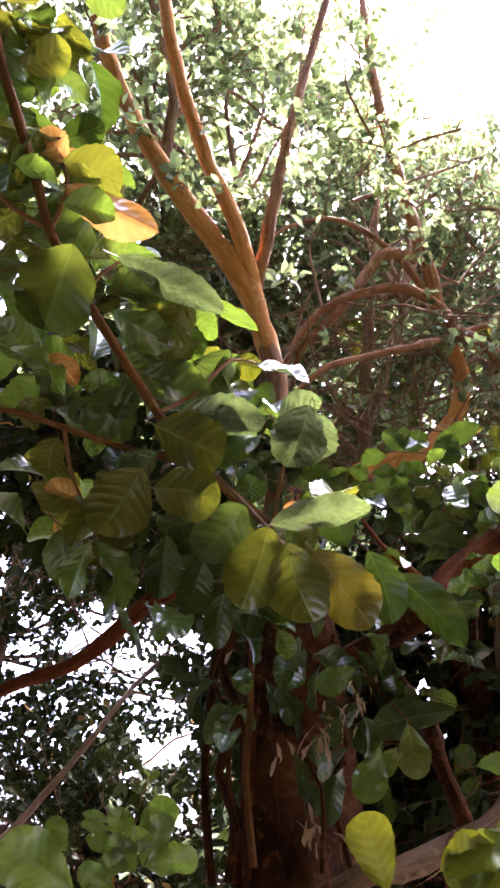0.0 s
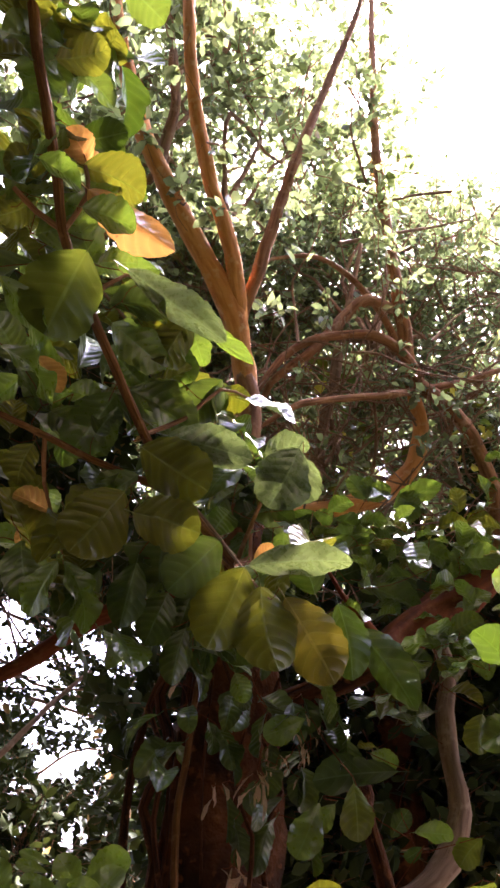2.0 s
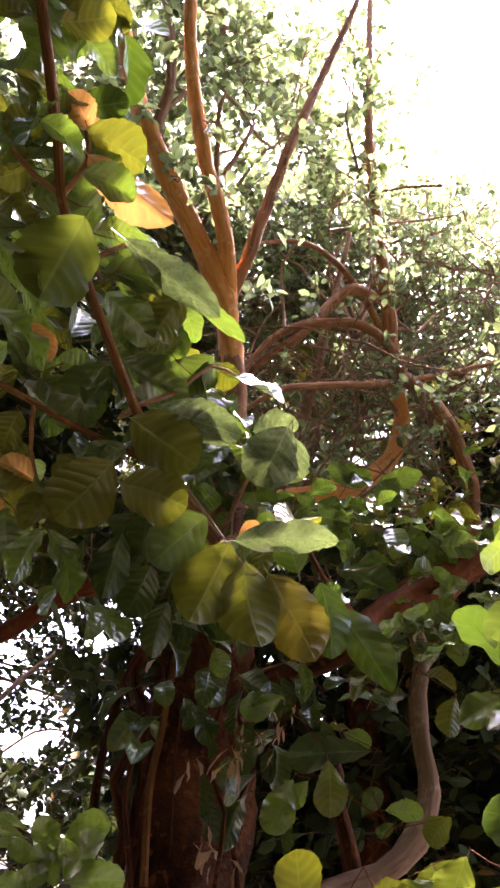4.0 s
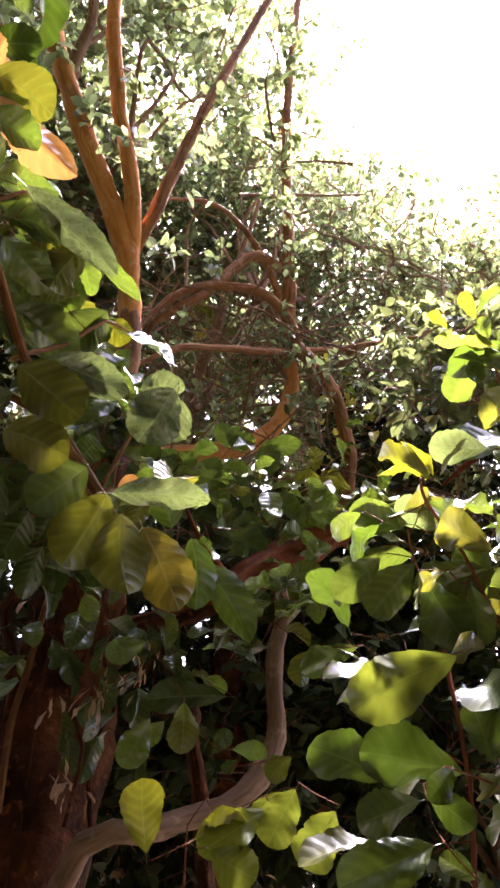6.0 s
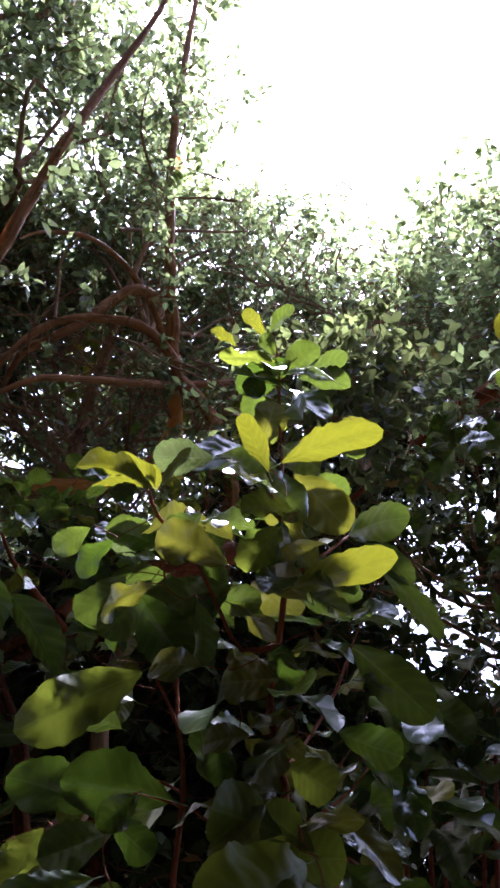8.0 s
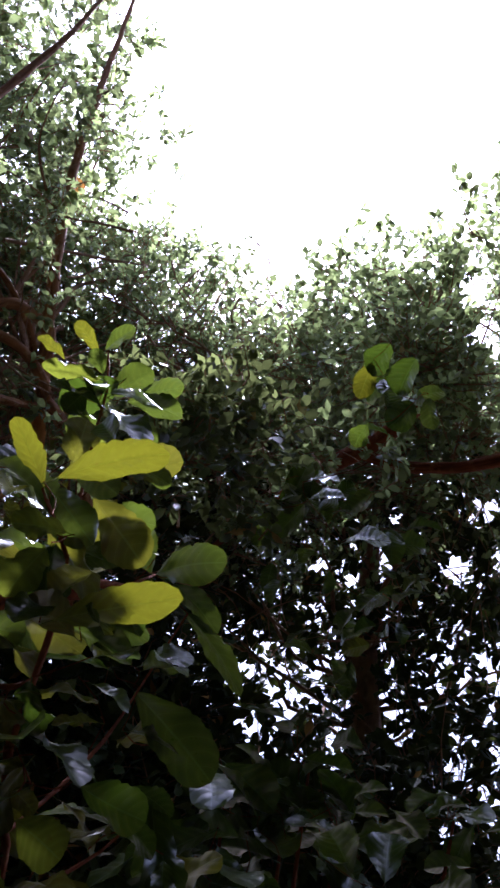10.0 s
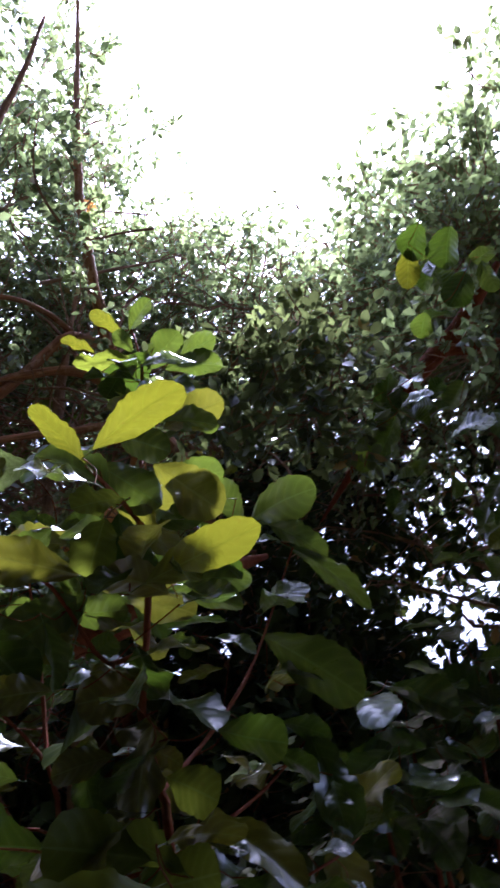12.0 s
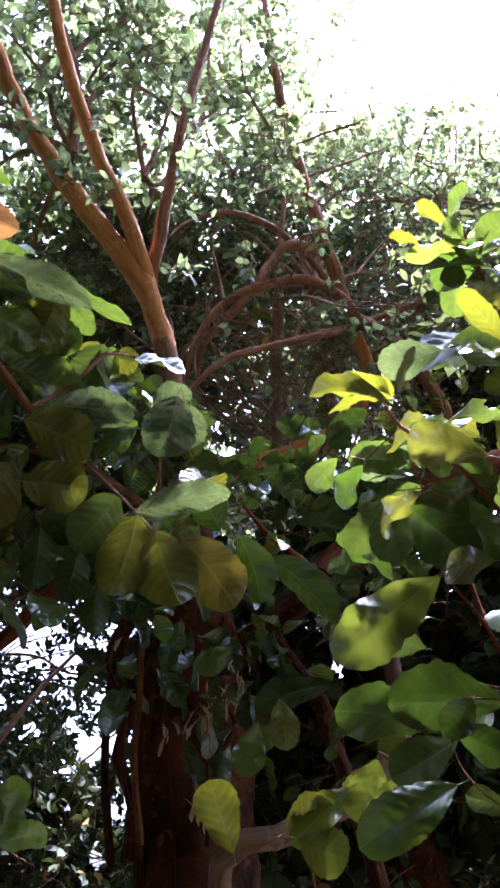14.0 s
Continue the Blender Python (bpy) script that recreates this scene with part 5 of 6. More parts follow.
limb(edge_tree, "limb", brown, [(1.931, 1.597, 3.507, 0.022), (2.10, 1.50, 3.47, 0.024), (2.269, 1.379, 3.482, 0.023), (2.375, 1.232, 3.493, 0.027), (2.477, 1.082, 3.493, 0.03), (2.676, 0.913, 3.538, 0.034), (3.012, 0.621, 3.603, 0.038)])
crown(edge_tree, [
    (1.88, 2.97, 5.80, 0.5, 0.38), (2.25, 2.57, 5.40, 0.45, 0.8), (2.50, 2.09, 5.22, 0.45, 0.9),
    (2.72, 1.05, 5.05, 0.4, 0.7), (2.75, 0.75, 5.40, 0.45, 0.6), (2.78, 0.81, 6.31, 0.24, 0.80), (2.90, 0.69, 6.68, 0.24, 0.80), (2.81, 0.98, 5.94, 0.24, 0.80), (2.77, 1.20, 5.73, 0.24, 0.80), (2.95, 0.80, 5.15, 0.45, 0.8),
    (2.93, 1.20, 4.90, 0.6, 0.54), (2.82, 1.68, 5.01, 0.6, 0.65), (3.40, 1.62, 4.55, 0.6, 0.86),
    (3.05, 1.99, 4.64, 0.6, 0.9), (2.66, 2.33, 4.98, 0.6, 1.2), (2.31, 2.71, 4.88, 0.6, 1.2),
], 0.058, CROWN, 16, (4.2, 1.8, 3.6))
# clumps put in the sun's way to shade the lower sapling
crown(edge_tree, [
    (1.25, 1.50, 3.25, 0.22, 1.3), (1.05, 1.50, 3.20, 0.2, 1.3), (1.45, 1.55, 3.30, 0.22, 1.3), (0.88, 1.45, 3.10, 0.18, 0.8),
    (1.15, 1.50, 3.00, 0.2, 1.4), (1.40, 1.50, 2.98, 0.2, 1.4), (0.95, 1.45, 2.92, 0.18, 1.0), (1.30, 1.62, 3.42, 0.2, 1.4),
], 0.055, HAZED, 20, (4.2, 1.8, 3.6))

# ---------------------------------------------------------------- undergrowth
thicket = thing("shrub", (0.9, 3.3, 0), "dense dark shrub under the large tree", "shrub", "undergrowth")
limb(thicket, "stem", grey, [(0.9, 3.4, -0.05, 0.05), (0.9, 3.3, 0.8, 0.04), (0.95, 3.2, 1.8, 0.025)])
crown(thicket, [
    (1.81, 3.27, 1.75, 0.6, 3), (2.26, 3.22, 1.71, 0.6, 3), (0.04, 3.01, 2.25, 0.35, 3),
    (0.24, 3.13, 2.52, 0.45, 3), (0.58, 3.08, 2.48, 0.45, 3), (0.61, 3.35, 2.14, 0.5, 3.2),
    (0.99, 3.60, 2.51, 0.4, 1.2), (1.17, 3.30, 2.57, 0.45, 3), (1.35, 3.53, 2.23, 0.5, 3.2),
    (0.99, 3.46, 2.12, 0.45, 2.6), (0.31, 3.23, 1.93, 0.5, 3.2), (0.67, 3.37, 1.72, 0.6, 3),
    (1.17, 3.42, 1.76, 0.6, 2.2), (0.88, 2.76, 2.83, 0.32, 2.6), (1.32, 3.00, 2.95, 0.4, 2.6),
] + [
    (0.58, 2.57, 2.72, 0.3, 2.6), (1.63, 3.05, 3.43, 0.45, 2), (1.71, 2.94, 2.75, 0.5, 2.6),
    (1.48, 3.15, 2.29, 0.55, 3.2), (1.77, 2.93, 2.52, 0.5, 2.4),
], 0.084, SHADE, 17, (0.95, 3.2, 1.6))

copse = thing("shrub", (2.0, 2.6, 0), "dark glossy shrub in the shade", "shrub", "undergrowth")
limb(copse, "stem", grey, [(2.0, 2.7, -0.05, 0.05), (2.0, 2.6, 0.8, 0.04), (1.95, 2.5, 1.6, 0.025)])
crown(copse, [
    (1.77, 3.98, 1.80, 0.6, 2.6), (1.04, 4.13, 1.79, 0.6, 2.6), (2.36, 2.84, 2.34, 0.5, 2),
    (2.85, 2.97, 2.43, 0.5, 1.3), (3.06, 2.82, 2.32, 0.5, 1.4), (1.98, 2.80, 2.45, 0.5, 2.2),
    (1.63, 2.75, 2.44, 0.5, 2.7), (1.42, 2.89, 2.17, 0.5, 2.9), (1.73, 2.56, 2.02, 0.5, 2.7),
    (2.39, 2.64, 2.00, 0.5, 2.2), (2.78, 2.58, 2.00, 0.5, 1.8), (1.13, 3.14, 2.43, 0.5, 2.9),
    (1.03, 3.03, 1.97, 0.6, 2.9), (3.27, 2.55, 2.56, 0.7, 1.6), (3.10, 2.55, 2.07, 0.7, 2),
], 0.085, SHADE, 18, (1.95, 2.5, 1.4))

def bush(place, label, spots, kinds, count, size, seed):
    """A small shrub of several thin stems with broad leaves round the given places."""
    ob = thing("shrub", (*place, 0), label, "shrub", "undergrowth")
    for x, y, z, r in spots:
        bx, by = place[0] + 0.12 * (x - place[0]), place[1] + 0.12 * (y - place[1])
        limb(ob, "stem", stem_bark, [(bx, by, -0.05, 0.012), ((x + bx) / 2, (y + by) / 2, z * 0.55, 0.009), (x, y, z, 0.004)], 8)
    scatter(ob, kinds, spots, count, size, seed, "round", 0.1)
    twiglets(ob)
    return ob


bush((1.35, 1.35), "broad-leaved shrub with dark glossy leaves", [(1.31, 1.30, 2.00, 0.13), (1.48, 1.31, 1.96, 0.14), (1.64, 1.30, 2.04, 0.14), (1.62, 1.40, 2.19, 0.13), (1.56, 1.13, 1.87, 0.14), (1.29, 1.22, 1.84, 0.13), (1.16, 1.18, 1.86, 0.12), (1.11, 1.24, 1.84, 0.1), (1.02, 1.18, 1.70, 0.1), (1.64, 1.28, 2.06, 0.14), (1.97, 1.23, 2.12, 0.16)], ["dark", "dark", "deep"], 120, 0.14, 61)

# ---------------------------------------------------------------- saplings in front
sapling = thing("sapling", (0.75, 0.8, 0), "young tree with a red stem and glossy yellow-green leaves", "sapling")
limb(sapling, "stem", stem_bark, [(0.732, 0.822, -0.05, 0.011), (0.722, 0.812, 0.4, 0.009), (0.697, 0.792, 1.204, 0.008), (0.682, 0.762, 1.72, 0.007), (0.671, 0.761, 1.795, 0.006), (0.65, 0.768, 1.894, 0.006), (0.655, 0.759, 1.979, 0.005), (0.659, 0.755, 2.083, 0.005), (0.651, 0.753, 2.171, 0.004), (0.582, 0.672, 2.194, 0.003), (0.555, 0.62, 2.184, 0.002)])
limb(sapling, "twig", stem_bark, [(0.655, 0.759, 1.979, 0.004), (0.607, 0.788, 1.969, 0.004), (0.57, 0.792, 2.017, 0.003), (0.524, 0.785, 2.081, 0.003), (0.435, 0.759, 2.141, 0.003), (0.409, 0.739, 2.17, 0.002)])
limb(sapling, "twig", stem_bark, [(0.659, 0.755, 2.083, 0.003), (0.731, 0.799, 2.151, 0.003), (0.806, 0.859, 2.224, 0.003), (0.873, 0.92, 2.291, 0.002)])
limb(sapling, "twig", stem_bark, [(0.651, 0.753, 2.171, 0.004), (0.654, 0.779, 2.296, 0.003), (0.66, 0.823, 2.453, 0.003), (0.669, 0.857, 2.595, 0.003), (0.648, 0.854, 2.687, 0.002)])
limb(sapling, "twig", stem_bark, [(0.671, 0.761, 1.795, 0.003), (0.74, 0.805, 1.866, 0.003), (0.818, 0.865, 1.963, 0.003), (0.882, 0.914, 2.075, 0.002), (0.955, 0.924, 2.241, 0.002)])
limb(sapling, "twig", stem_bark, [(0.682, 0.762, 1.72, 0.003), (0.747, 0.776, 1.756, 0.003), (0.828, 0.82, 1.808, 0.002), (0.92, 0.88, 1.888, 0.002)])
limb(sapling, "twig", stem_bark, [(0.682, 0.762, 1.72, 0.003), (0.61, 0.752, 1.701, 0.002), (0.551, 0.77, 1.735, 0.002), (0.463, 0.765, 1.746, 0.001)])
limb(sapling, "twig", stem_bark, [(0.875, 0.933, -0.05, 0.003), (0.865, 0.923, 0.4, 0.003), (0.84, 0.903, 1.167, 0.002), (0.825, 0.873, 1.667, 0.002), (0.884, 0.885, 1.702, 0.002), (0.946, 0.904, 1.727, 0.002), (0.997, 0.923, 1.756, 0.001)])
limb(sapling, "twig", stem_bark, [(0.598, 0.88, -0.05, 0.007), (0.588, 0.87, 0.4, 0.005), (0.563, 0.85, 1.165, 0.004), (0.548, 0.82, 1.664, 0.004), (0.556, 0.84, 1.764, 0.004), (0.535, 0.836, 1.851, 0.003), (0.465, 0.769, 1.904, 0.002)])
limb(sapling, "twig", stem_bark, [(0.556, 0.84, 1.764, 0.002), (0.5, 0.862, 1.781, 0.002), (0.448, 0.889, 1.736, 0.001)])
limb(sapling, "twig", stem_bark, [(0.535, 0.836, 1.851, 0.003), (0.518, 0.855, 1.986, 0.003), (0.498, 0.895, 2.104, 0.002), (0.489, 0.899, 2.158, 0.002)])
leaf(sapling, (0.56, 0.582, 2.184), (0.664, 0.474, 2.226), 0.051, -23, "young", "round")
leaf(sapling, (0.555, 0.61, 2.18), (0.478, 0.547, 2.226), 0.029, 5, "young", "round")
leaf(sapling, (0.553, 0.565, 2.123), (0.464, 0.556, 2.13), 0.050, -52, "pale", "round")
leaf(sapling, (0.482, 0.66, 2.21), (0.398, 0.699, 2.211), 0.056, 36, "pale", "round")
leaf(sapling, (0.419, 0.698, 2.161), (0.439, 0.669, 2.223), 0.026, 9, "young", "round")
leaf(sapling, (0.409, 0.702, 2.159), (0.354, 0.705, 2.207), 0.018, 30, "young", "lance")
leaf(sapling, (0.400, 0.697, 2.152), (0.279, 0.662, 2.146), 0.023, 23, "young", "lance")
leaf(sapling, (0.405, 0.704, 2.152), (0.317, 0.717, 2.147), 0.017, 5, "young", "lance")
leaf(sapling, (0.421, 0.741, 2.17), (0.407, 0.717, 2.205), 0.018, -9, "young", "round")
leaf(sapling, (0.678, 0.696, 2.319), (0.768, 0.666, 2.366), 0.060, -36, "moss", "round")
leaf(sapling, (0.671, 0.691, 2.326), (0.763, 0.676, 2.323), 0.045, -11, "deep", "round")
leaf(sapling, (0.645, 0.705, 2.052), (0.802, 0.672, 2.138), 0.060, -49, "young", "round")
leaf(sapling, (0.865, 0.922, 2.292), (0.798, 0.878, 2.348), 0.088, 31, "deep", "round")
leaf(sapling, (0.882, 0.936, 2.3), (1.01, 0.918, 2.375), 0.079, -51, "deep", "round")
leaf(sapling, (0.855, 0.9, 2.234), (0.925, 0.906, 2.247), 0.055, 45, "pale", "round")
leaf(sapling, (0.909, 0.914, 2.284), (1.019, 0.908, 2.225), 0.053, -27, "deep", "round")
leaf(sapling, (0.945, 0.925, 2.245), (1.097, 0.921, 2.134), 0.055, -17, "deep", "round")
leaf(sapling, (0.875, 0.919, 2.069), (1.029, 0.884, 1.955), 0.082, -55, "deep", "round")
leaf(sapling, (0.56, 0.758, 2.089), (0.422, 0.722, 2.102), 0.059, 51, "moss", "round")
leaf(sapling, (0.435, 0.714, 2.008), (0.354, 0.676, 1.939), 0.041, 46, "moss", "round")
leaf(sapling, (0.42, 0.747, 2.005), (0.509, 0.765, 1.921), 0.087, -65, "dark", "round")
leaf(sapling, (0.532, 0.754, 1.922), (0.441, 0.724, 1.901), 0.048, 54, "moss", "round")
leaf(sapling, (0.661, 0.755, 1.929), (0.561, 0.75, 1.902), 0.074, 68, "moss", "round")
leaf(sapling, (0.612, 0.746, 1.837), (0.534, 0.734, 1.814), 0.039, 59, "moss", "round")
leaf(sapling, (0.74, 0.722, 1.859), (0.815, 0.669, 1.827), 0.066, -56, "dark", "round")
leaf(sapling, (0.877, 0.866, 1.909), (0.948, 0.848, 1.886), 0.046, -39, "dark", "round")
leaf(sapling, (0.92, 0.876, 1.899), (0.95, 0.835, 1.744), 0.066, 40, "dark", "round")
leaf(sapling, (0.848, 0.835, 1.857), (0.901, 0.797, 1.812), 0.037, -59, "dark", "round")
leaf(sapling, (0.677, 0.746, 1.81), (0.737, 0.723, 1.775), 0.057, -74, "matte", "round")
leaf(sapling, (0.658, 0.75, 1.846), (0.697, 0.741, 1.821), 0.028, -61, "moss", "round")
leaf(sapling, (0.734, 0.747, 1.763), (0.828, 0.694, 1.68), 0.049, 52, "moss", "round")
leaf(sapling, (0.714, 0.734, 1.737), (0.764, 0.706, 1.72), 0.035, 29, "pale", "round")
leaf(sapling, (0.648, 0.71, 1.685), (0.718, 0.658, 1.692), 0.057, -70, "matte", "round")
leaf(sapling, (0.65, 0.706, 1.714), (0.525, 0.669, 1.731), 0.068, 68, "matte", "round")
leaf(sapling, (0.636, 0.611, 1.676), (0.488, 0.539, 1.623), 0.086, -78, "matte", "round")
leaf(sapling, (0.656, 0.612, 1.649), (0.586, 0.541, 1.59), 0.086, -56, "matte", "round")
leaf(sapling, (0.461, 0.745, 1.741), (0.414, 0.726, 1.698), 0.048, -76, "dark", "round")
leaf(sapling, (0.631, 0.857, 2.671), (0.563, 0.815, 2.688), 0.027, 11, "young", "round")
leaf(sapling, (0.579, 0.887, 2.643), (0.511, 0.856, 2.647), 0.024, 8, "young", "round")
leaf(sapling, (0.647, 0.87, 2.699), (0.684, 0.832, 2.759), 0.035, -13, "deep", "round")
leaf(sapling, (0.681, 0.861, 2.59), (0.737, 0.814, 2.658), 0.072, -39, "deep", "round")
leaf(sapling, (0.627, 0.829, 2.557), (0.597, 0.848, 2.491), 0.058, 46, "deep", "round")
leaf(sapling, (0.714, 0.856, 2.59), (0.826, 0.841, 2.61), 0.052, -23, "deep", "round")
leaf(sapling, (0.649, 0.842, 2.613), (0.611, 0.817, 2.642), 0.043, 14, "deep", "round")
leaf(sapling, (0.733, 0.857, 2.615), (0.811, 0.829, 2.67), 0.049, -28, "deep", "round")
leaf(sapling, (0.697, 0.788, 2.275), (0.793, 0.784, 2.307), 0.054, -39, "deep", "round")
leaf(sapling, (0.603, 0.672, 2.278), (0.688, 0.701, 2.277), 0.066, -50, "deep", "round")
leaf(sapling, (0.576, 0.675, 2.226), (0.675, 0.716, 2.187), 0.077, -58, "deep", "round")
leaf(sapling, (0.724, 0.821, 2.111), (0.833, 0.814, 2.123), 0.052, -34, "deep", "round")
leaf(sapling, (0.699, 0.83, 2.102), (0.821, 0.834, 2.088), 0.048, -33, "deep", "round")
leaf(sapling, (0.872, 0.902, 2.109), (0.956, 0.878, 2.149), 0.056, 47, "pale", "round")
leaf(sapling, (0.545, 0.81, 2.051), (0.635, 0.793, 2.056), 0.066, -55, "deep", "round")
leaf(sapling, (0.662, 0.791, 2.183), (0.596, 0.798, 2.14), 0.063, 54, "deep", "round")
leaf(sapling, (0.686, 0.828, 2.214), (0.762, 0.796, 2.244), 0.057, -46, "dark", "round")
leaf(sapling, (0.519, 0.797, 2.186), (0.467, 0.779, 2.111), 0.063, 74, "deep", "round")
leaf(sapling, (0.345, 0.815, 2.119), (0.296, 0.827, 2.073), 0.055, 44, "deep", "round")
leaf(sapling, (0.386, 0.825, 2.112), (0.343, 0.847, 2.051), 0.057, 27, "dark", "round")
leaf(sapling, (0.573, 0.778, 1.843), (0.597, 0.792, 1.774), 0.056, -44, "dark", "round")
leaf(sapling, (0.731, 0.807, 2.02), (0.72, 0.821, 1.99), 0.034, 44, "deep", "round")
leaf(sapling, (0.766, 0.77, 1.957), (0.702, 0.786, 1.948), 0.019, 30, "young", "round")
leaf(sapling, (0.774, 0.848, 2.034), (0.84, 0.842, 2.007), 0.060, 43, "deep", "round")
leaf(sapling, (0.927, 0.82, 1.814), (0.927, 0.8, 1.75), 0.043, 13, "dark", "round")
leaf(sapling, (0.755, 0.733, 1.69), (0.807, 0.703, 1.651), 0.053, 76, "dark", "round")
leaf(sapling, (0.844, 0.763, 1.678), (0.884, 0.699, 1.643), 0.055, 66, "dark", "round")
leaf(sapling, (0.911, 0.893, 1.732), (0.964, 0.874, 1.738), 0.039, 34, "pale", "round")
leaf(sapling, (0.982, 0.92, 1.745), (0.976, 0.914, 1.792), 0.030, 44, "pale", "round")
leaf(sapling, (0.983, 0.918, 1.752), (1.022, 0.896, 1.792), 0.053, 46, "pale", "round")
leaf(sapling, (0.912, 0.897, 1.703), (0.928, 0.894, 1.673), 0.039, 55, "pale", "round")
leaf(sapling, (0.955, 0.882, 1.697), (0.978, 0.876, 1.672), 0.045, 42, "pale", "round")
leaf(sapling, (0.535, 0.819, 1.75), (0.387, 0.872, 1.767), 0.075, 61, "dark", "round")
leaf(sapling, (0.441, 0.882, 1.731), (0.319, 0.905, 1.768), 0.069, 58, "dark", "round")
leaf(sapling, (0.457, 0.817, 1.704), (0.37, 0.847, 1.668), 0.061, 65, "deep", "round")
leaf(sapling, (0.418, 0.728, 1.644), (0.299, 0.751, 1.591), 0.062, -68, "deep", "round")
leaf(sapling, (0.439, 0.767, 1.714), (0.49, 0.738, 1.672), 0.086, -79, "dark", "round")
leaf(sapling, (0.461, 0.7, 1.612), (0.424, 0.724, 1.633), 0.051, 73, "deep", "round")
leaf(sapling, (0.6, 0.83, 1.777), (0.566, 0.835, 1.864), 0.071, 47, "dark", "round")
leaf(sapling, (0.426, 0.678, 1.876), (0.294, 0.735, 1.789), 0.072, 84, "matte", "round")
leaf(sapling, (0.461, 0.834, 2.066), (0.412, 0.896, 1.983), 0.083, 51, "deep", "round")
leaf(sapling, (0.434, 0.901, 2.09), (0.378, 0.958, 2.022), 0.081, 58, "deep", "round")
leaf(sapling, (0.507, 0.909, 2.116), (0.425, 0.968, 2.088), 0.048, 38, "deep", "round")
leaf(sapling, (0.559, 0.769, 2.06), (0.471, 0.85, 2.014), 0.081, 54, "deep", "round")
leaf(sapling, (0.515, 0.756, 2.017), (0.536, 0.775, 1.927), 0.050, 10, "deep", "round")
leaf(sapling, (0.5, 0.917, 2.178), (0.402, 0.969, 2.187), 0.064, 54, "pale", "round")
leaf(sapling, (0.556, 0.906, 2.175), (0.485, 0.926, 2.228), 0.072, 48, "pale", "round")
leaf(sapling, (0.489, 0.92, 2.165), (0.399, 0.953, 2.199), 0.068, 44, "deep", "round")
leaf(sapling, (0.495, 0.913, 2.138), (0.42, 0.951, 2.153), 0.069, -41, "pale", "round")
leaf(sapling, (0.415, 1.021, 1.952), (0.472, 0.999, 1.929), 0.036, 12, "deep", "round")
leaf(sapling, (0.45, 1.003, 1.956), (0.368, 1.055, 1.91), 0.045, 55, "deep", "round")
scatter(sapling, ["deep", "dark", "deep", "moss", "dark"], [(0.51, 0.85, 2.20, 0.09), (0.60, 0.88, 2.13, 0.09), (0.58, 0.85, 1.94, 0.08), (0.66, 0.87, 1.85, 0.08), (0.79, 0.93, 2.09, 0.09), (0.81, 0.93, 1.94, 0.09), (0.87, 0.94, 1.81, 0.09), (0.61, 0.84, 1.78, 0.08), (0.76, 0.89, 1.70, 0.08), (0.94, 0.94, 1.72, 0.09), (0.73, 0.83, 2.30, 0.08), (0.67, 0.89, 2.56, 0.07), (0.59, 0.75, 2.26, 0.07), (0.91, 0.98, 2.02, 0.09), (0.48, 1.02, 2.02, 0.1), (0.58, 0.91, 2.00, 0.1), (0.63, 0.84, 1.91, 0.1), (0.64, 0.87, 2.14, 0.1), (0.64, 0.82, 2.23, 0.1), (0.52, 1.00, 1.83, 0.09), (0.61, 0.83, 1.74, 0.1), (0.51, 0.91, 1.67, 0.1), (0.62, 0.82, 2.54, 0.08)], 48, 0.13, 24, "round", 0.1)
scatter(sapling, ["moss", "deep", "matte", "dark"], [(0.65, 0.69, 1.72, 0.07), (0.65, 0.70, 1.84, 0.07), (0.63, 0.70, 1.95, 0.07), (0.64, 0.69, 2.05, 0.06), (0.60, 0.66, 2.13, 0.05), (0.66, 0.82, 2.45, 0.05), (0.66, 0.84, 2.55, 0.06)], 30, 0.11, 77, "round", 0.15)
twiglets(sapling)

low_sapling = thing("sapling", (0.35, 1.5, 0), "low sapling with upright light green leaves", "sapling")
limb(low_sapling, "stem", stem_bark, [(0.4, 1.55, -0.05, 0.012), (0.37, 1.52, 0.8, 0.008), (0.35, 1.48, 1.4, 0.004), (0.34, 1.5, 1.66, 0.0015)])
leaf(low_sapling, (0.306, 1.535, 1.908), (0.315, 1.525, 1.8), 0.087, 48, "young", "round")
leaf(low_sapling, (0.209, 1.588, 2.038), (0.122, 1.614, 1.996), 0.070, 77, "green", "round")
leaf(low_sapling, (0.264, 1.655, 1.88), (0.22, 1.677, 1.768), 0.068, 66, "green", "round")
leaf(low_sapling, (0.311, 1.694, 1.886), (0.264, 1.713, 1.827), 0.057, 80, "green", "round")
leaf(low_sapling, (0.46, 1.688, 1.969), (0.27, 1.748, 1.947), 0.068, 61, "dark", "round")
leaf(low_sapling, (0.394, 1.703, 2.005), (0.46, 1.686, 1.983), 0.062, -59, "green", "round")
leaf(low_sapling, (0.431, 1.665, 1.826), (0.466, 1.646, 1.884), 0.057, -79, "dark", "round")
leaf(low_sapling, (0.46, 1.6, 1.835), (0.536, 1.57, 1.839), 0.064, -54, "green", "round")
leaf(low_sapling, (0.567, 1.502, 1.826), (0.525, 1.526, 1.773), 0.063, 63, "matte", "round")
leaf(low_sapling, (0.179, 1.204, 1.6), (0.142, 1.17, 1.711), 0.064, 34, "young", "round")
leaf(low_sapling, (0.268, 1.229, 1.629), (0.345, 1.199, 1.676), 0.058, -59, "young", "round")
leaf(low_sapling, (0.425, 1.217, 1.725), (0.391, 1.235, 1.654), 0.064, 75, "matte", "round")
leaf(low_sapling, (0.412, 1.433, 1.793), (0.382, 1.447, 1.77), 0.051, 84, "dark", "round")
leaf(low_sapling, (0.379, 1.194, 1.689), (0.273, 1.214, 1.612), 0.065, -71, "matte", "round")
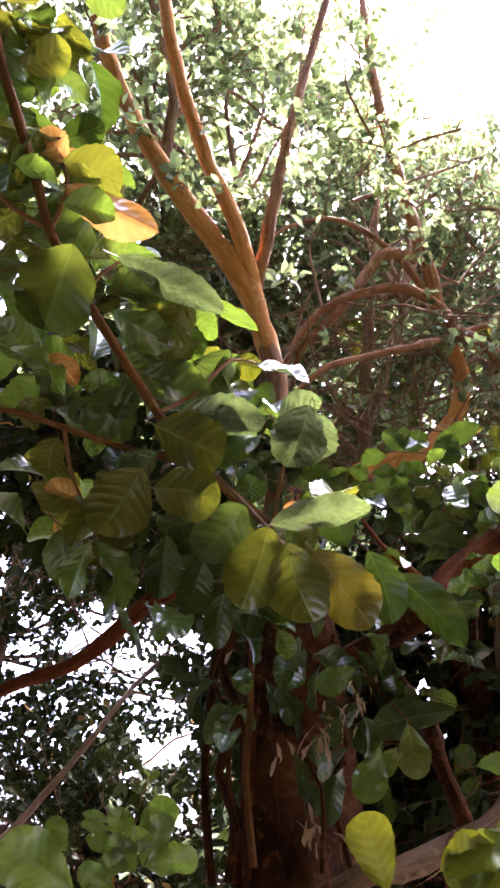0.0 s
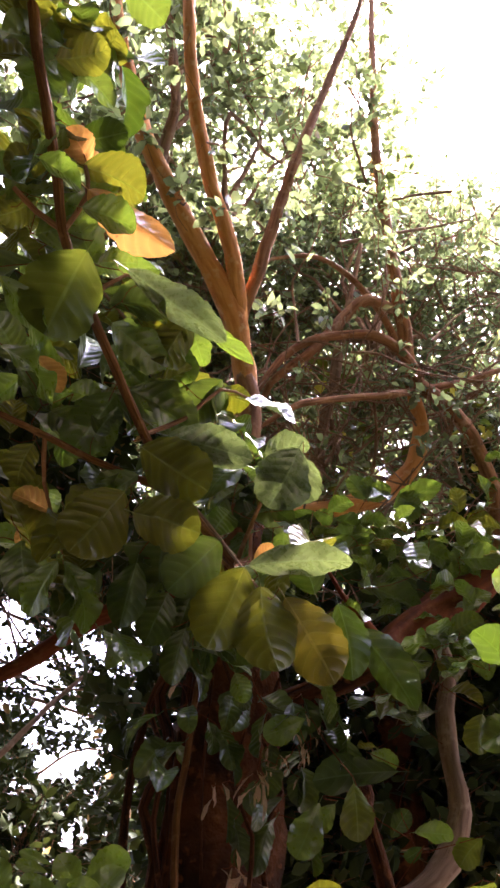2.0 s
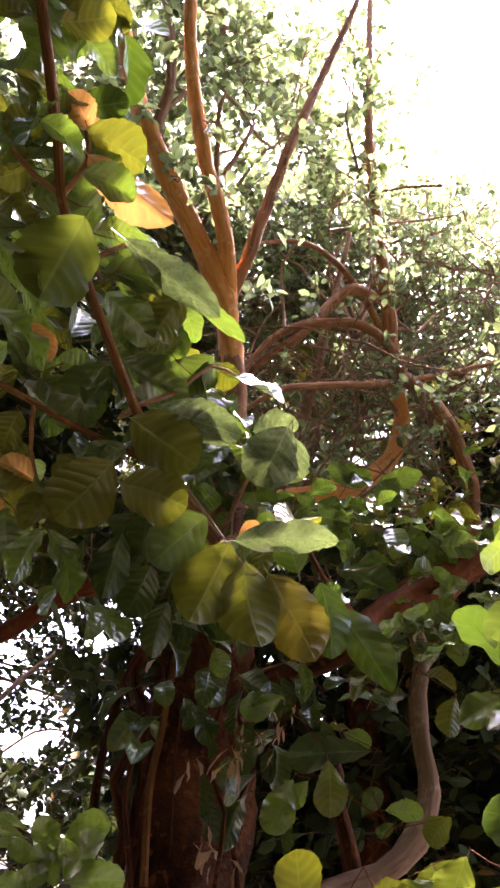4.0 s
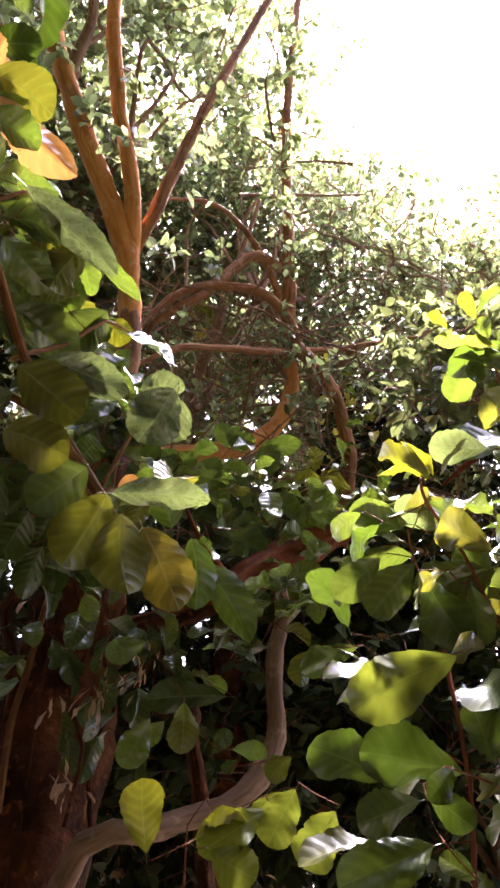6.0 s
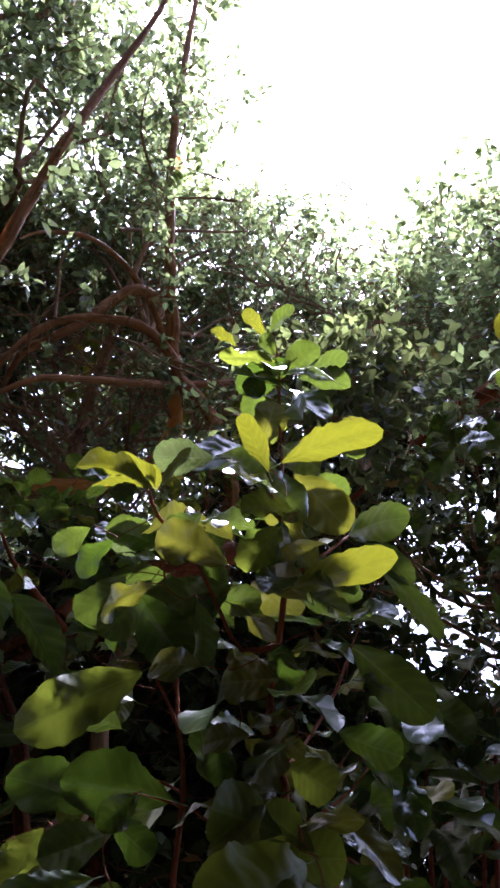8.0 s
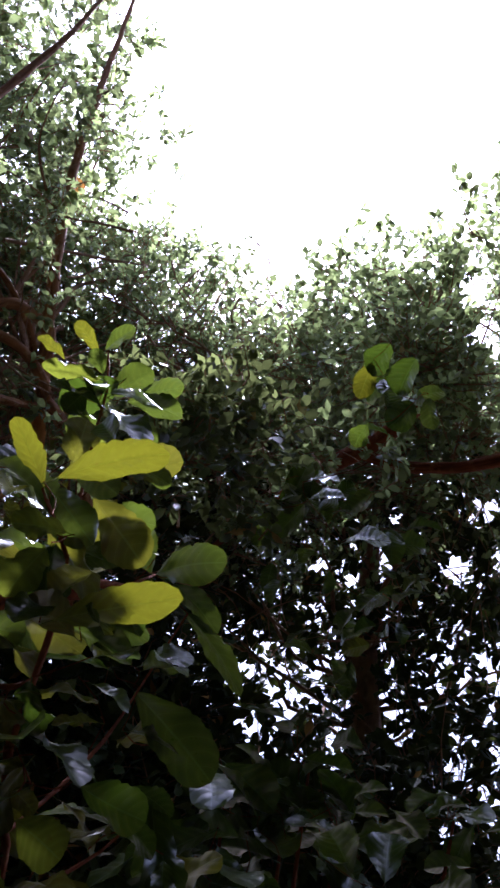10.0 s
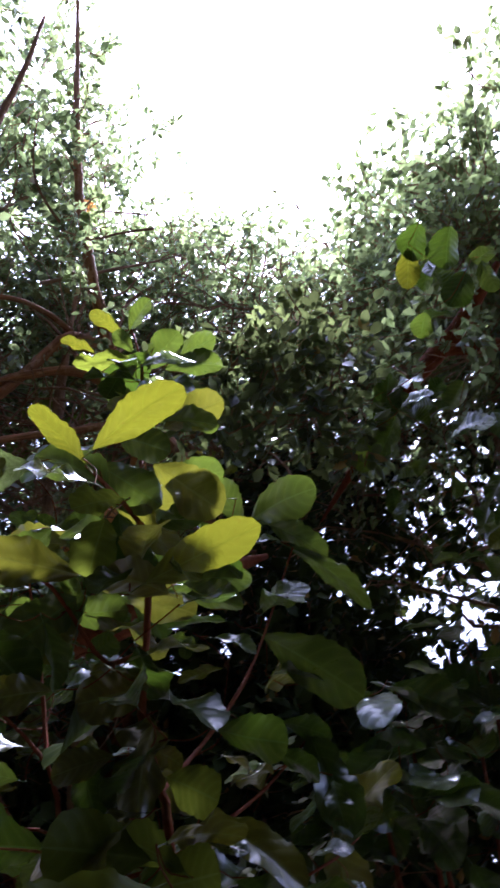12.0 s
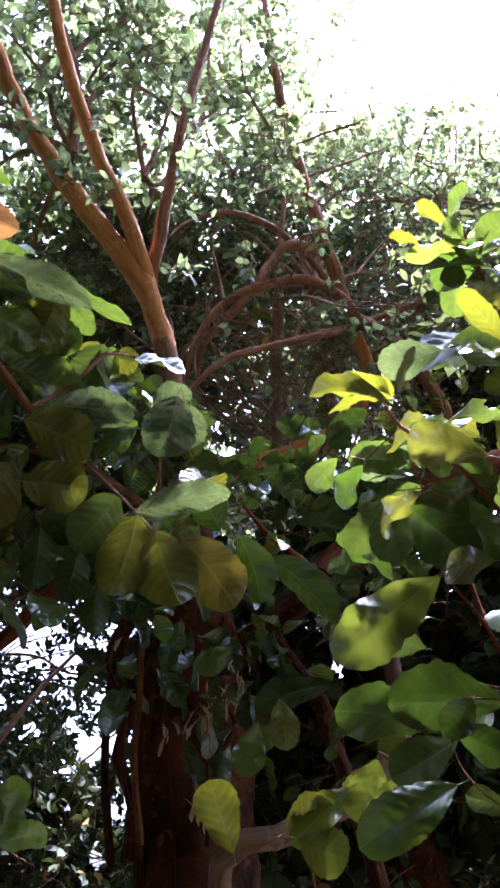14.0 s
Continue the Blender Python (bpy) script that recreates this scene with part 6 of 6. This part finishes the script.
leaf(low_sapling, (0.428, 1.17, 1.729), (0.39, 1.192, 1.633), 0.066, 72, "matte", "round")
leaf(low_sapling, (0.283, 1.179, 1.615), (0.359, 1.152, 1.582), 0.076, -90, "matte", "round")
leaf(low_sapling, (0.448, 1.053, 1.693), (0.405, 1.077, 1.606), 0.074, 65, "matte", "round")
twiglets(low_sapling)

small_sapling = thing("sapling", (-0.35, 1.1, 0), "small sapling with pale green rounded leaves", "sapling")
limb(small_sapling, "stem", stem_bark, [(-0.36, 1.15, -0.05, 0.01), (-0.35, 1.1, 0.8, 0.008), (-0.34, 1.1, 1.3, 0.006), (-0.33, 1.1, 1.5, 0.003)])
leaf(small_sapling, (-0.209, 1.174, 1.666), (-0.153, 1.152, 1.723), 0.050, -58, "green", "round")
leaf(small_sapling, (-0.21, 1.174, 1.663), (-0.252, 1.171, 1.708), 0.046, 67, "green", "round")
leaf(small_sapling, (-0.305, 1.118, 1.648), (-0.333, 1.114, 1.693), 0.041, 88, "green", "round")
leaf(small_sapling, (-0.245, 1.153, 1.646), (-0.185, 1.134, 1.672), 0.040, -62, "green", "round")
leaf(small_sapling, (-0.239, 1.173, 1.653), (-0.283, 1.17, 1.671), 0.036, 79, "green", "round")
leaf(small_sapling, (-0.268, 1.321, 1.7), (-0.322, 1.316, 1.714), 0.016, 67, "green", "round")
leaf(small_sapling, (-0.271, 1.321, 1.688), (-0.324, 1.316, 1.699), 0.016, 68, "green", "round")
leaf(small_sapling, (-0.269, 1.321, 1.676), (-0.313, 1.318, 1.676), 0.016, 69, "green", "round")
leaf(small_sapling, (-0.283, 1.086, 1.6), (-0.381, 1.032, 1.66), 0.075, 71, "green", "round")
leaf(small_sapling, (-0.233, 1.125, 1.601), (-0.284, 1.116, 1.628), 0.058, 79, "green", "round")
leaf(small_sapling, (-0.205, 1.148, 1.623), (-0.243, 1.141, 1.674), 0.046, 66, "green", "round")
leaf(small_sapling, (-0.197, 1.149, 1.63), (-0.159, 1.149, 1.699), 0.050, -69, "green", "round")
leaf(small_sapling, (-0.193, 1.149, 1.63), (-0.113, 1.154, 1.642), 0.047, -63, "green", "round")
leaf(small_sapling, (-0.269, 1.139, 1.607), (-0.223, 1.145, 1.644), 0.050, -73, "green", "round")
twiglets(small_sapling)

# ---------------------------------------------------------------- unseen trees added round the clearing to block skylight
rnd_back = random.Random(31)
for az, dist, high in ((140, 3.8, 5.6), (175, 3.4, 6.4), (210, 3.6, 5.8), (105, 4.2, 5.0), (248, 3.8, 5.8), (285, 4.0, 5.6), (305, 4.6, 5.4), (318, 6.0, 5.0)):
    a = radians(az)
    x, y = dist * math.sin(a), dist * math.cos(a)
    blocker_tree = thing("tree", (x, y, 0), "unseen leafy tree added to block skylight", "tree", "trees behind")
    limb(blocker_tree, "trunk", grey, [(x, y, -0.1, 0.13), (x + 0.1, y, 1.8, 0.1), (x, y + 0.1, 3.6, 0.06)])
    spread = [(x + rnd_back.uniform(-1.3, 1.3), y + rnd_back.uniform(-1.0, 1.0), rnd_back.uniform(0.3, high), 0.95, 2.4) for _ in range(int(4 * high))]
    crown(blocker_tree, spread, 0.25, SHADE, int(az), (x, y, 2.6))

# another added tree, whose crown cuts the skylight from overhead
overhead_blocker = thing("tree", (2.2, -2.6, 0), "spreading tree added overhead to block skylight", "tree", "trees behind")
limb(overhead_blocker, "trunk", grey, [(2.3, -2.7, -0.1, 0.16), (2.2, -2.6, 1.8, 0.13), (2.0, -2.4, 3.8, 0.1), (1.6, -2.0, 5.2, 0.06)])
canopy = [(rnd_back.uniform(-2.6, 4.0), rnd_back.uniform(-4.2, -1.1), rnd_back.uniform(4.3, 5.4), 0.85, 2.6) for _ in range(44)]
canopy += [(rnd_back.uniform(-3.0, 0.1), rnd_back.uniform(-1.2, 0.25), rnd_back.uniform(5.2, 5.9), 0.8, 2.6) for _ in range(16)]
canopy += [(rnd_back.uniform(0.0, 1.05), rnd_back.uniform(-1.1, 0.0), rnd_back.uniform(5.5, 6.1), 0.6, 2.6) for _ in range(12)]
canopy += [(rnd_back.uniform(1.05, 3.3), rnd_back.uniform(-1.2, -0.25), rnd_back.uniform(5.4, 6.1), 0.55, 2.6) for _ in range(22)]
crown(overhead_blocker, canopy, 0.25, SHADE, 51, (1.8, -2.2, 4.4))
